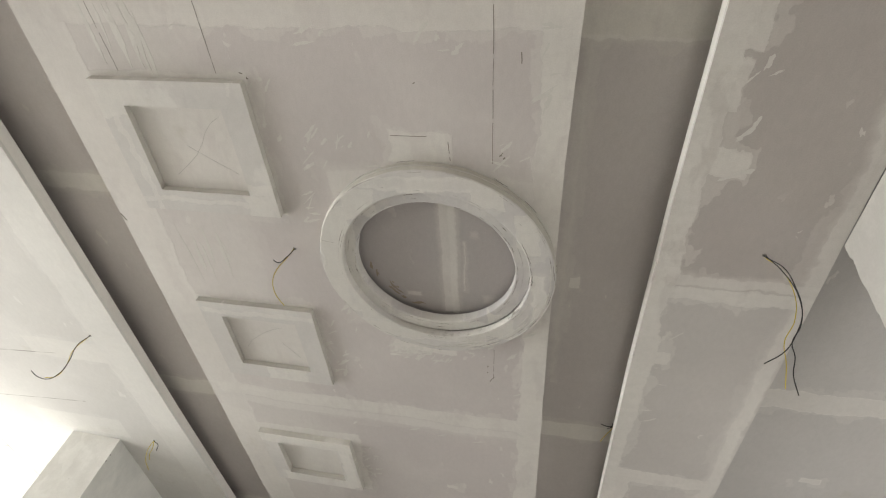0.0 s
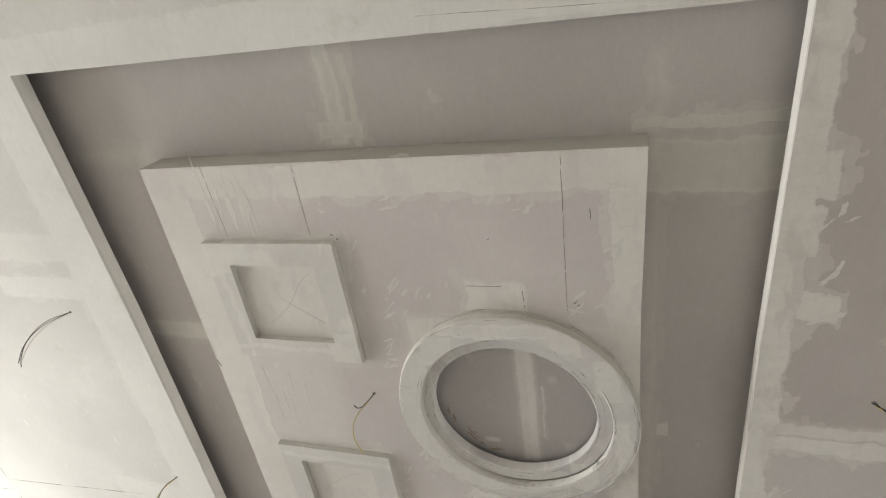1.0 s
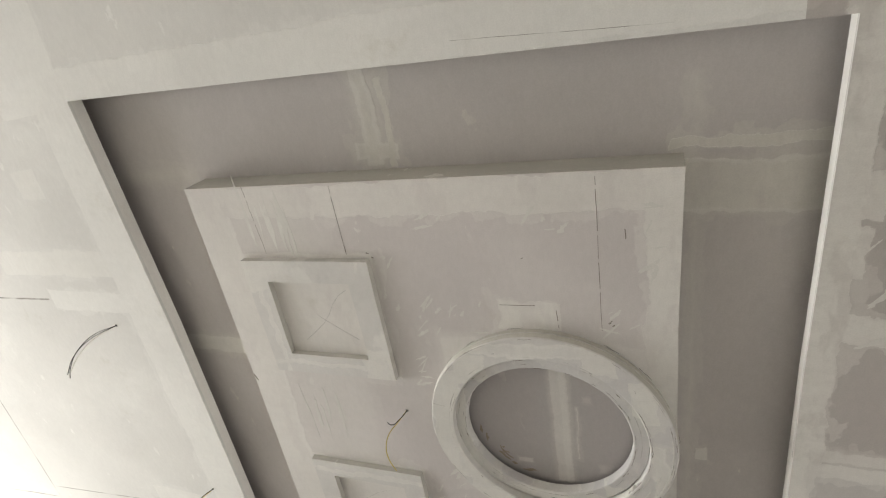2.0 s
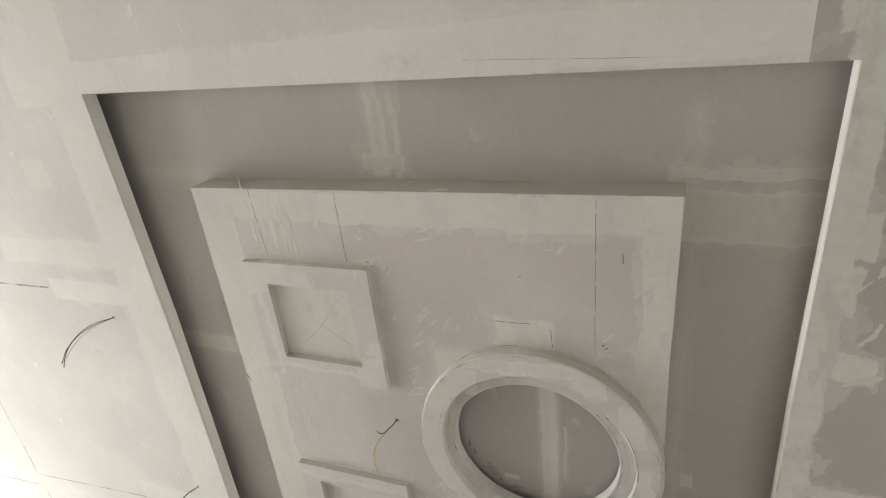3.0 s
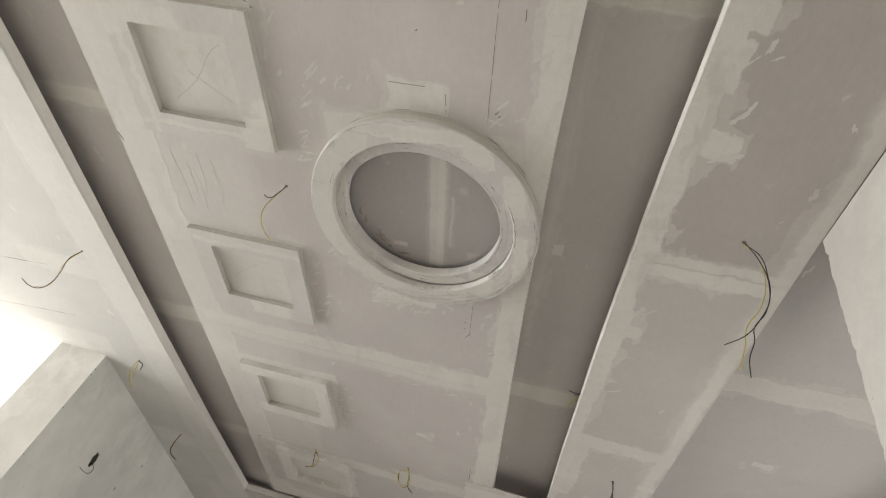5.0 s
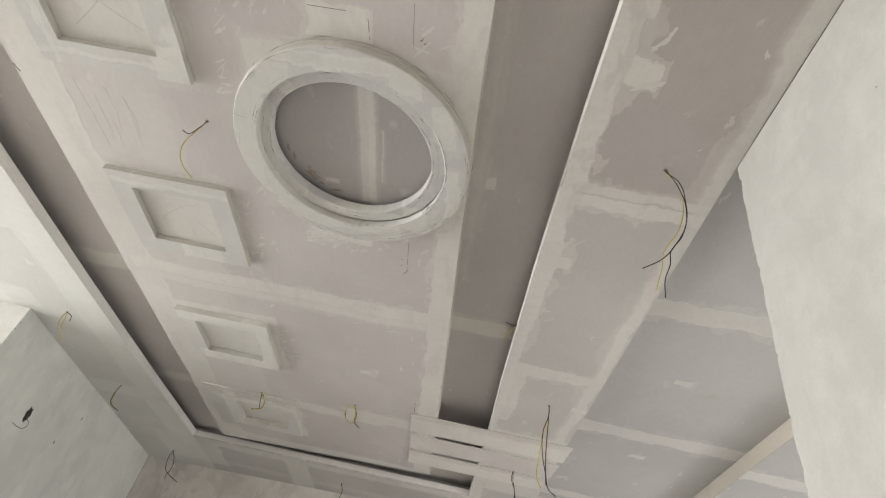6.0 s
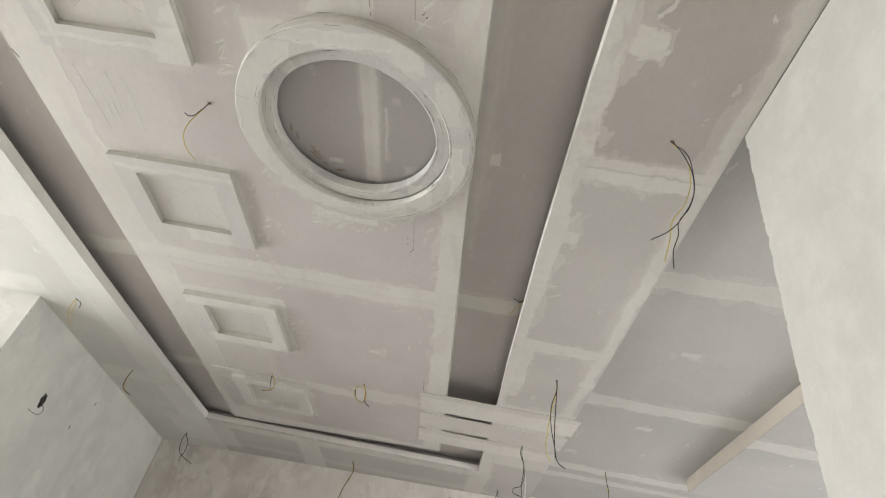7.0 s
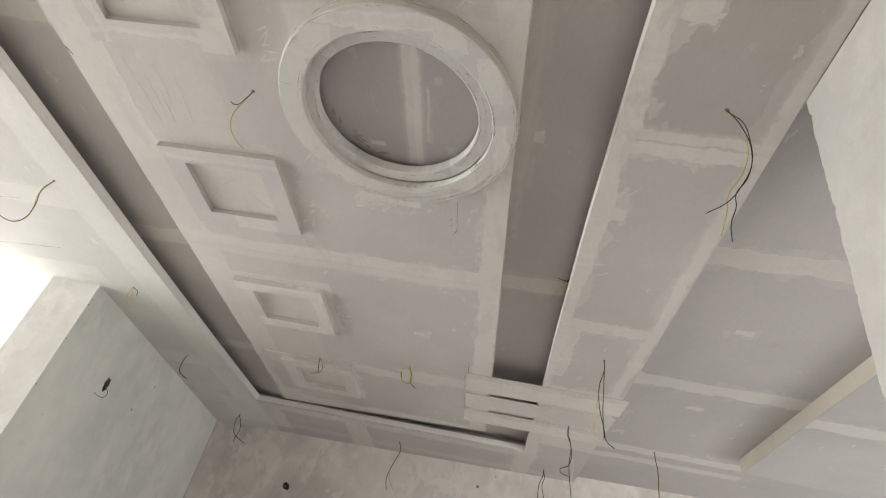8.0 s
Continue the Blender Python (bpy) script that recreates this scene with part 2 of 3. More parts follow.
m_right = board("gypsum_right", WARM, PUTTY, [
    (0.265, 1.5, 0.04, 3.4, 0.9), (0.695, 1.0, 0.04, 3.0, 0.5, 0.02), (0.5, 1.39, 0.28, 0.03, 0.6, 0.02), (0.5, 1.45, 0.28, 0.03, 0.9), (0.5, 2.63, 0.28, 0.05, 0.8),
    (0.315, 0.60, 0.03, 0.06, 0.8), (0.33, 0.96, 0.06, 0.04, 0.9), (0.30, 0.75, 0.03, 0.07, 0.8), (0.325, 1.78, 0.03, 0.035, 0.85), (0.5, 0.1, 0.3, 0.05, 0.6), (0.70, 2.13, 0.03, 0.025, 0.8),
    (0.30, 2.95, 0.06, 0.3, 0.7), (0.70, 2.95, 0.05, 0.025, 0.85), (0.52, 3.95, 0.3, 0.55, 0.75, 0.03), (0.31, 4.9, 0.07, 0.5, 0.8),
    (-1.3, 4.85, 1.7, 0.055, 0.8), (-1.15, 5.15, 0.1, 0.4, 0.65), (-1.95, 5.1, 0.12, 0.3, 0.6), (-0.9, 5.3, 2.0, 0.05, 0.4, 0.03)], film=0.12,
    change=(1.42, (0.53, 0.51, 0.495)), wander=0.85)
m_left = board("gypsum_left", (0.655, 0.645, 0.625), (0.765, 0.758, 0.735), [
    (-2.12, 2.2, 0.10, 2.8, 0.7), (-2.40, 2.22, 0.26, 0.075, 0.6), (-2.40, 0.985, 0.27, 0.05, 0.8), (-2.42, 0.80, 0.08, 0.07, 0.6), (-2.30, -0.25, 0.09, 0.38, 0.8), (-2.3, 4.08, 0.28, 0.10, 0.6), (-2.55, 0.8, 0.35, 0.06, 0.6), (-1.0, 0.12, 1.4, 0.07, 0.7),
    (-2.2, 5.1, 0.18, 0.3, 0.55), (-2.45, 0.45, 0.07, 0.06, 0.5), (-2.75, 2.95, 0.3, 0.1, 0.5)],
    [(-3.58, 1.2, -3.60, 4.1, 0.005), (-3.57, 2.355, -2.52, 2.262, 0.004), (-3.2, 2.76, -2.58, 2.70, 0.004), (-7.0, 2.75, -3.6, 2.45, 0.005),
     (-3.57, 0.995, -2.69, 0.984, 0.006), (-6.8, 3.75, -3.6, 3.45, 0.005), (-7.0, 5.05, -3.0, 4.72, 0.006), (-0.62, 0.145, -0.1, 0.175, 0.0011)], film=0.55, wander=0.5)
m_recess = board("gypsum_recess", (0.52, 0.49, 0.48), (0.65, 0.63, 0.575), [
    (-0.96, 0.34, 0.035, 0.16, 0.7, 0.03), (-0.90, 0.36, 0.012, 0.14, 0.8), (-0.95, 0.45, 0.08, 0.03, 0.7, 0.02), (0.10, 0.48, 0.2, 0.015, 0.8), (0.10, 0.60, 0.2, 0.08, 0.7, 0.02),
    (-1.9, 0.48, 0.2, 0.03, 0.45, 0.03), (-1.92, 1.25, 0.2, 0.05, 0.65, 0.03), (0.1, 2.50, 0.2, 0.065, 0.65, 0.02), (-1.92, 2.56, 0.2, 0.07, 0.65, 0.03),
    (-1.95, 3.9, 0.2, 0.07, 0.5, 0.03), (-0.04, 1.2, 0.01, 0.9, 0.5, 0.02), (0.0, 1.55, 0.02, 0.03, 0.6)], film=0.12, wander=0.6)
m_side_room = board("gypsum_side_room", (0.465, 0.455, 0.445), (0.60, 0.585, 0.555), [
    (1.5, 2.0, 0.9, 0.06, 0.7), (1.5, 3.21, 0.9, 0.065, 0.65), (2.0, 4.4, 1.2, 0.06, 0.6), (1.1, 2.55, 0.04, 0.02, 0.7), (1.2, 3.5, 0.05, 0.02, 0.6), (1.3, 4.62, 0.6, 0.05, 0.5)], film=0.1)
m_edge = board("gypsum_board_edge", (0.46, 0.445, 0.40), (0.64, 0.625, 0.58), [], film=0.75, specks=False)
# frame edges: board tone, darkened for the shade on sides away from the windows
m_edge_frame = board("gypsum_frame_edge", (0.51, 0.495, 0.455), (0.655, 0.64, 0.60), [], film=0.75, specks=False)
# the light this riser catches from the left is put into its pale colour
m_riser = board("gypsum_riser", (0.64, 0.585, 0.515), (0.70, 0.65, 0.59), [], film=0.7, specks=False)
# lip boards whiter than the rest: the light striking them is in the colour
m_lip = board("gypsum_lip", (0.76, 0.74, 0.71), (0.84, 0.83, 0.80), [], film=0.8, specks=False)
# bare board, its grey lowered to carry some of the round recess's shade
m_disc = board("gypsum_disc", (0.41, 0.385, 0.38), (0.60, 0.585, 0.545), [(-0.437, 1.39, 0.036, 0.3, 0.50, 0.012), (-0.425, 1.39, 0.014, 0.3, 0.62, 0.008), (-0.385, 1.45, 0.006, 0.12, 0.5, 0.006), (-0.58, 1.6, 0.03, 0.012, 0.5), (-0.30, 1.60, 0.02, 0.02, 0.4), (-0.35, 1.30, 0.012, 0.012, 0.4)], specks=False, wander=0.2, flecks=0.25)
m_slat = board("gypsum_slat", (0.62, 0.585, 0.57), (0.74, 0.72, 0.68), [(0.25, 3.6, 0.6, 0.1, 0.7), (0.25, 4.2, 0.5, 0.09, 0.7)], film=0.8, specks=False)
m_wall = coat("wall_putty_grey", (0.80, 0.805, 0.77), (0.63, 0.64, 0.615), (0.85, 0.845, 0.81), 0.65, 0.002, 0.18)
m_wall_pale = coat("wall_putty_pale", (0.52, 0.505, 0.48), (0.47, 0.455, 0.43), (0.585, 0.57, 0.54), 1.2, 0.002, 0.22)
m_wall_end = coat("wall_putty_end", (0.74, 0.735, 0.70), (0.62, 0.61, 0.575), (0.80, 0.795, 0.765), 1.2, 0.002, 0.3)
m_wall_front = coat("wall_putty_front", (0.68, 0.645, 0.615), (0.52, 0.485, 0.46), (0.77, 0.74, 0.705), 1.2)
m_floor = coat("cement_floor", (0.44, 0.42, 0.385), (0.36, 0.345, 0.315), (0.52, 0.50, 0.46), 0.8)
m_slab = coat("concrete_slab", (0.30, 0.29, 0.28), (0.24, 0.23, 0.22), (0.36, 0.35, 0.33))
m_black, m_yellow, m_whitewire = plain("black_sheath", (0.02, 0.02, 0.021)), plain("yellow_sheath", (0.55, 0.43, 0.06)), plain("pale_sheath", (0.6, 0.58, 0.52))
m_white_paint = plain("white_painted_steel", (0.78, 0.77, 0.74), 0.45, 0.05)
# mortar tone kept very dark so the depth shade of holes is in it
m_dark_hole = coat("broken_mortar", (0.16, 0.155, 0.145), (0.09, 0.088, 0.083), (0.28, 0.27, 0.25), 9, 0.006)
m_conduit = plain("conduit_rust", (0.16, 0.085, 0.045), 0.7)
m_outside = plain("dusty_ground", (0.4, 0.37, 0.31), 0.95)


# ---- building helpers ----
def mesh_from(name, bm, material):
    bmesh.ops.recalc_face_normals(bm, faces=bm.faces[:])
    me = bpy.data.meshes.new(name)
    bm.to_mesh(me)
    bm.free()
    me.materials.append(material)
    return me


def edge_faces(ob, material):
    """Bare board edges: the upright outer faces of a board thing take their own material, partly toned for light or
    shade.
    """
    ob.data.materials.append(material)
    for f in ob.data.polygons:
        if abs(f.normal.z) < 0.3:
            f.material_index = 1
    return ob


def part(name, bm, material, parent, label=""):
    ob = new(name, mesh_from(name, bm, material))
    ob.parent = parent
    return tagged(ob, label)


def structure(name, bm, material, label, category):
    return tagged(new(name, mesh_from(name, bm, material)), label, category, kind="structure")


def box(bm, x0, x1, y0, y1, z0, z1):
    vs = [bm.verts.new((x, y, z)) for z in (z0, z1) for x, y in ((x0, y0), (x1, y0), (x1, y1), (x0, y1))]
    for f in ((0, 3, 2, 1), (4, 5, 6, 7), (0, 1, 5, 4), (1, 2, 6, 5), (2, 3, 7, 6), (3, 0, 4, 7)):
        bm.faces.new([vs[i] for i in f])
    return bm


def prism(bm, outline, z0, z1):
    lo, hi = [bm.verts.new((x, y, z0)) for x, y in outline], [bm.verts.new((x, y, z1)) for x, y in outline]
    bm.faces.new(lo[::-1])
    bm.faces.new(hi)
    for i in range(len(lo)):
        j = (i + 1) % len(lo)
        bm.faces.new((lo[i], lo[j], hi[j], hi[i]))
    return bm


def soften(bm, width=0.0015, segments=2):
    bmesh.ops.remove_doubles(bm, verts=bm.verts[:], dist=1e-5)
    edges = [e for e in bm.edges if e.is_manifold and e.calc_face_angle(0) > 0.6]
    bmesh.ops.bevel(bm, geom=edges, offset=width, segments=segments, affect="EDGES", profile=0.5)
    return bm


def knock(bm, amount, scale=30.0):
    """Uneven hand-made edges: vertices wander by a smooth noise."""
    for v in bm.verts:
        v.co += noise.noise_vector(v.co * scale) * amount
    return bm


def empty_at(name, place, label, category, group=""):
    ob = new(name)
    ob.empty_display_size = 0.05
    ob.location = place
    return tagged(ob, label, category, group)


# ---- the shell of the room ----
ZC, ZR = 2.80, 2.91                       # ceiling boards, top of the recess
X0, X1, Y0, Y1 = -2.03, 0.272, 0.17, 4.79  # opening of the recess
structure("ground", box(bmesh.new(), -400, 400, -400, 400, -0.6, -0.45), m_outside, "dusty bare ground outside the building", "ground")
structure("floor", box(bmesh.new(), -7.2, 4.4, -3.2, 6.6, -0.15, 0.0), m_floor, "bare grey cement floor of an unfinished room", "floor")
# unseen slab, added so no light leaks into the void above the boards
structure("unseen_slab", box(bmesh.new(), -7.4, 4.6, -3.4, 6.8, 3.10, 3.25), m_slab, "unseen concrete slab added above the false ceiling to keep light out", "ceiling")

# outer false ceiling round the recess, with an upturned lip; the opening is slightly out of square
NL, NR, FL, FR, JN = (-2.035, 0.160), (0.243, 0.205), (-2.012, 4.785), (0.294, 4.785), (0.15, 0.203)
LEFT_EDGE = [NL, (-2.014, 1.1), (-2.020, 1.7), (-2.034, 2.7), (-2.030, 3.8), FL]
RIGHT_EDGE = [FR, (0.272, 3.43), (0.254, 2.9), (0.235, 1.9), (0.232, 1.1), NR]


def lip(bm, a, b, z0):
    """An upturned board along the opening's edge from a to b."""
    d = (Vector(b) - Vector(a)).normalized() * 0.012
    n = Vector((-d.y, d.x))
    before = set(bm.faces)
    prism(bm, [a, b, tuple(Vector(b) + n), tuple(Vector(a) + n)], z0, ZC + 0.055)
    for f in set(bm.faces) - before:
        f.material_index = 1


bm = bmesh.new()
prism(bm, [(-7.1, -3.1), (0.15, -3.1), JN, *LEFT_EDGE, (FL[0], 6.4), (-7.1, 6.4)], ZC, ZC + 0.012)
for a, b in zip(LEFT_EDGE, LEFT_EDGE[1:]):
    lip(bm, a, b, ZC + 0.012)
lip(bm, NR, NL, ZC + 0.012)
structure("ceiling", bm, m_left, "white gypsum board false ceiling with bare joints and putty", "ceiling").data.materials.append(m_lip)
bm = bmesh.new()
prism(bm, [(0.15, -3.1), (0.7125, -3.1), (0.7125, 1.2), (0.752, 3.44), (0.775, 4.3), (0.81, 6.4), (FL[0], 6.4), FL, *RIGHT_EDGE, JN], ZC, ZC + 0.012)
prism(bm, [(0.69, -3.1), (0.7115, -3.1), (0.7115, 1.2), (0.751, 3.44), (0.774, 4.3), (0.809, 6.4), (0.78, 6.4), (0.74, 4.3), (0.72, 3.44), (0.70, 1.2)], ZC + 0.012, ZC + 0.0525)
for a, b in zip(RIGHT_EDGE, RIGHT_EDGE[1:]):
    lip(bm, a, b, ZC + 0.012)
lip(bm, FL, FR, ZC + 0.012)
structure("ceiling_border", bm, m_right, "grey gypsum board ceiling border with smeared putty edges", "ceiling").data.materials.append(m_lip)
structure("ceiling_recess", box(bmesh.new(), X0 - 0.35, X1 + 0.35, Y0 - 0.35, Y1 + 0.10, ZR, ZR + 0.012), m_recess, "recessed grey gypsum board ceiling above a light cove", "ceiling")
for b in ((X0 - 0.362, X0 - 0.3505, Y0 - 0.35, Y1 + 0.10), (X1 + 0.3505, X1 + 0.362, Y0 - 0.35, Y1 + 0.10), (X0 - 0.362, X1 + 0.362, Y0 - 0.362, Y0 - 0.3505), (X0 - 0.362, X1 + 0.362, Y1 + 0.1005, Y1 + 0.112)):
    structure("trim", box(bmesh.new(), *b, ZC + 0.026, ZR + 0.012), m_recess, "hidden upright board closing the light cove", "trim")
RING = Vector((-0.477, 1.415, ZC))
OVAL, OVAL_HOLE = (1.012, 1.022), (1.012, 0.985)
bm = bmesh.new()
outline = [(-1.664, 0.499), (-0.070, 0.506), (-0.079, 1.0), (-0.075, 1.75), (-0.056, 2.9), (-0.045, 3.44), (-0.036, 4.47), (-1.715, 4.58), (-1.690, 3.4), (-1.678, 2.2), (-1.664, 1.1)]
sides = len(outline)
low, high = [bm.verts.new((x, y, ZC)) for x, y in outline], [bm.verts.new((x, y, ZR)) for x, y in outline]
cut = [bm.verts.new((RING.x + 0.30 * OVAL[0] * math.cos(k * math.pi / 24), RING.y + 0.30 * OVAL[1] * math.sin(k * math.pi / 24), ZC)) for k in range(48)]
rims = [bm.edges.new((low[i], low[(i + 1) % sides])) for i in range(sides)] + [bm.edges.new((cut[i], cut[(i + 1) % 48])) for i in range(48)]
bmesh.ops.triangle_fill(bm, edges=rims, use_beauty=True)
bm.faces.new(high)
for i in range(sides):
    bm.faces.new((low[i], low[(i + 1) % sides], high[(i + 1) % sides], high[i]))
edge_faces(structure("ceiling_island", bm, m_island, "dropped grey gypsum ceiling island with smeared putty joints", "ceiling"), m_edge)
structure("ceiling_side_room", prism(bmesh.new(), [(0.70, 0.9), (4.3, 0.9), (4.3, 6.4), (0.70, 6.4)], ZC + 0.053, ZC + 0.065), m_side_room, "grey gypsum board ceiling of the adjoining room", "ceiling")
bm = soften(prism(bmesh.new(), [(1.60, 0.9), (4.3, 0.9), (4.3, 4.2), (1.735, 4.2)], ZC - 0.045, ZC + 0.0525), 0.003)
edge_faces(structure("ceiling_drop", bm, m_side_room, "dropped gypsum ceiling panel with a pale edge", "ceiling"), m_riser)

# walls
SKEW = math.atan2(-0.28, 3.5)
WF = Matrix.Translation((-2.69, 5.64, 0)) @ Matrix.Rotation(SKEW, 4, "Z")


def wall_with_hole(width, height, thick, centre, radius, seed):
    """A wall in its own plane: x along it, z up, the seen face at y = 0, with one knocked hole in it."""
    rnd = random.Random(seed)
    bm = bmesh.new()
    outer = [bm.verts.new((x, 0, z)) for x, z in ((0, 0), (width, 0), (width, height), (0, height))]
    n = 18
    ring = []
    for i in range(n):
        a, k = 2 * math.pi * i / n, rnd.uniform(0.78, 1.2)
        ring.append(bm.verts.new((centre[0] + radius[0] * k * math.cos(a), 0, centre[1] + radius[1] * k * math.sin(a))))
    edges = [bm.edges.new((outer[i], outer[(i + 1) % 4])) for i in range(4)] + [bm.edges.new((ring[i], ring[(i + 1) % n])) for i in range(n)]
    bmesh.ops.triangle_fill(bm, edges=edges, use_beauty=True)
    deep = [bm.verts.new((centre[0] + (v.co.x - centre[0]) * 0.8, 0.06 + rnd.uniform(-0.01, 0.01), centre[1] + (v.co.z - centre[1]) * 0.8)) for v in ring]
    for i in range(n):
        j = (i + 1) % n
        bm.faces.new((ring[i], ring[j], deep[j], deep[i])).material_index = 1
    bm.faces.new(deep).material_index = 1
    back = [bm.verts.new((v.co.x, thick, v.co.z)) for v in outer]
    for i in range(4):
        j = (i + 1) % 4
        bm.faces.new((outer[i], outer[j], back[j], back[i]))
    bm.faces.new(back)
    return bm


inv = WF.inverted()
h2 = inv @ Vector((-1.77, 5.58, 2.325))
front = structure("wall_front", wall_with_hole(7.0, 3.1, 0.23, (h2.x, h2.z), (0.034, 0.034), 4), m_wall_front, "patchy grey putty-coated wall with a knocked conduit hole", "wall")
front.data.materials.append(m_dark_hole)
front.matrix_world = WF
# window side of the front wall, with its opening
bm = bmesh.new()
box(bm, -4.5, -4.0, 0, 0.23, 0, 3.1)
box(bm, -1.5, -0.002, 0, 0.23, 0, 3.1)
box(bm, -4.0, -1.5, 0, 0.23, 0, 0.9)
box(bm, -4.0, -1.5, 0, 0.23, 2.70, 3.1)
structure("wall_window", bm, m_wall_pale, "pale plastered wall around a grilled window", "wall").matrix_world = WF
window = tagged(new("window_1"), "white painted steel grille window, bright daylight behind", "window", kind="structure")
window.matrix_world = WF
bm = bmesh.new()
for z in (0.9, 2.655):
    box(bm, -4.0, -1.5, 0.05, 0.11, z, z + 0.045)
for x in (-4.0, -2.78, -1.545):
    box(bm, x, x + 0.045, 0.05, 0.11, 0.945, 2.655)
part("window_frame", soften(bm, 0.003), m_white_paint, window)
bar = mesh_from("grille_bar", box(bmesh.new(), -0.007, 0.007, 0.07, 0.084, 0.945, 2.655), m_white_paint)
for i in range(17):
    ob = new("grille_bar", bar)
    ob.parent, ob.location = window, (-3.9 + i * 0.14, 0, 0)
rail = mesh_from("grille_rail", box(bmesh.new(), -3.955, -1.545, 0.086, 0.098, -0.006, 0.006), m_white_paint)
for z in (1.2, 1.5, 1.8, 2.1, 2.4, 2.55):
    ob = new("grille_rail", rail)
    ob.parent, ob.location = window, (0, 0, z)

haze = Nodes("bright_haze")
glow = haze.add("ShaderNodeEmission")
glow.inputs["Color"].default_value, glow.inputs["Strength"].default_value = (1, 0.985, 0.95, 1), 2.2
haze.t.links.new(glow.outputs[0], haze.t.nodes["Material Output"].inputs["Surface"])
structure("backdrop", box(bmesh.new(), -14, 6, 6.0, 6.1, -0.4, 9), haze.mat, "bright white hazy sky outside the window", "sky").matrix_world = WF

# stub wall that divides the window side from the room
d = Vector((-0.148, 2.54, 0)).normalized()
WL = Matrix(((d.x, -d.y, 0, -2.552), (d.y, d.x, 0, 3.095), (0, 0, 1, 0), (0, 0, 0, 1)))
h1 = WL.inverted() @ Vector((-2.594, 3.69, 2.377))
stub = structure("wall_stub", wall_with_hole(2.6, 3.09, 0.316, (h1.x, h1.z), (0.030, 0.048), 9), m_wall, "grey cement-putty wall end with a knocked switch hole", "wall")
stub.data.materials.append(m_dark_hole)
stub.matrix_world = WL
bm = box(bmesh.new(), -0.004, -0.0005, -0.001, 0.317, 0, 3.09)
structure("wall_stub_end", bm, m_wall_end, "pale putty skim on the end of the dividing wall", "wall").matrix_world = WL

# right wall with its rough, chipped jamb
bm = bmesh.new()
rnd = random.Random(3)
lo = []
steps = 300
for i in range(steps + 1):
    z = 2.798 * i / steps
    chip = max(0.0, noise.noise((0, 7.3, z * 16))) * 0.009 + rnd.uniform(0, 0.0025)
    y = min(1.238, 1.210 + 0.035 * (2.8 - z)) + 0.004 - chip - (0.004 if noise.noise((3, 1, z * 40)) > 0.3 else 0)
    lo.append([bm.verts.new(c) for c in ((0.7145, -3.1, z), (0.7145, y - 0.006, z), (0.718 + rnd.uniform(0, 0.003), y, z), (0.95, 1.238, z), (0.95, -3.1, z))])
for a, b in zip(lo, lo[1:]):
    for k in range(5):
        bm.faces.new((a[k], a[(k + 1) % 5], b[(k + 1) % 5], b[k]))
bm.faces.new(lo[-1])
bm.faces.new(lo[0])
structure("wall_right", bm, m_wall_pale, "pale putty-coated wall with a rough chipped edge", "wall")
structure("wall_back", box(bmesh.new(), -7.3, 4.4, -3.3, -3.05, 0, 3.1), m_wall_front, "patchy grey putty-coated wall", "wall")
# out of view; its opening is added to hold the fill lamp
bm = bmesh.new()
for z0, z1 in ((0, 0.5), (2.3, 3.1)):
    box(bm, 4.2, 4.4, -3.05, 6.6, z0, z1)
box(bm, 4.2, 4.4, -3.05, 2.3, 0.5, 2.3)
box(bm, 4.2, 4.4, 4.9, 6.6, 0.5, 2.3)
structure("wall_side_room", bm, m_wall_front, "unseen patchy grey putty-coated wall with an opening added for the fill lamp", "wall")
bm = bmesh.new()
box(bm, -7.3, -7.0, -3.05, 6.6, 0, 0.4)
box(bm, -7.3, -7.0, -3.05, 6.6, 2.55, 3.1)
box(bm, -7.3, -7.0, -3.05, -0.5, 0.4, 2.55)
box(bm, -7.3, -7.0, 4.9, 6.6, 0.4, 2.55)
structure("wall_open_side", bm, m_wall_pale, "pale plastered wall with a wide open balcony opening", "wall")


# ---- mouldings on the island ----
def square_frame(cx, cy, label, material, t):
    """A square border of four board strips, mitre-free, one strip a part."""
    ob = empty_at("ceiling_frame", (cx, cy, ZC), label, "ceiling moulding", "square frames on the ceiling")
    ox, oy, ix, iy = 0.252, 0.239, 0.164, 0.155
    for k, b in enumerate(((-ox, ox, -oy, -iy), (-ox, ox, iy, oy), (-ox, -ix, -iy, iy), (ix, ox, -iy, iy))):
        bm = box(bmesh.new(), *b, -t, 0.0)
        bmesh.ops.subdivide_edges(bm, edges=[e for e in bm.edges if e.calc_length() > 0.2], cuts=7, use_grid_fill=True)
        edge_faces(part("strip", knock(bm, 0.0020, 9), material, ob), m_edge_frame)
    return ob


for n, (cx, cy) in enumerate(((-1.2535, 1.004), (-1.250, 1.952), (-1.257, 2.932), (-1.247, 3.925))):
    square_frame(cx, cy, ("square putty-coated gypsum border with pencil lines inside", "square putty-coated gypsum border beside the round moulding", "square putty-coated gypsum border with a pale blot inside", "square gypsum border thickly smeared with putty")[n], m_frame if n < 2 else m_frame_putty, 0.024 if n < 2 else 0.030)


extra = empty_at("ceiling_frame", (-1.40, 3.93, ZC), "thin putty-smeared gypsum border laid round a square frame", "ceiling moulding", "square frames on the ceiling")
for b in ((-0.225, 0.42, -0.300, -0.242), (-0.225, -0.105, -0.242, 0.34)):
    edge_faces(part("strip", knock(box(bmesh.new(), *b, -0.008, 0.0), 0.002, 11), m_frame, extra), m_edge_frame)


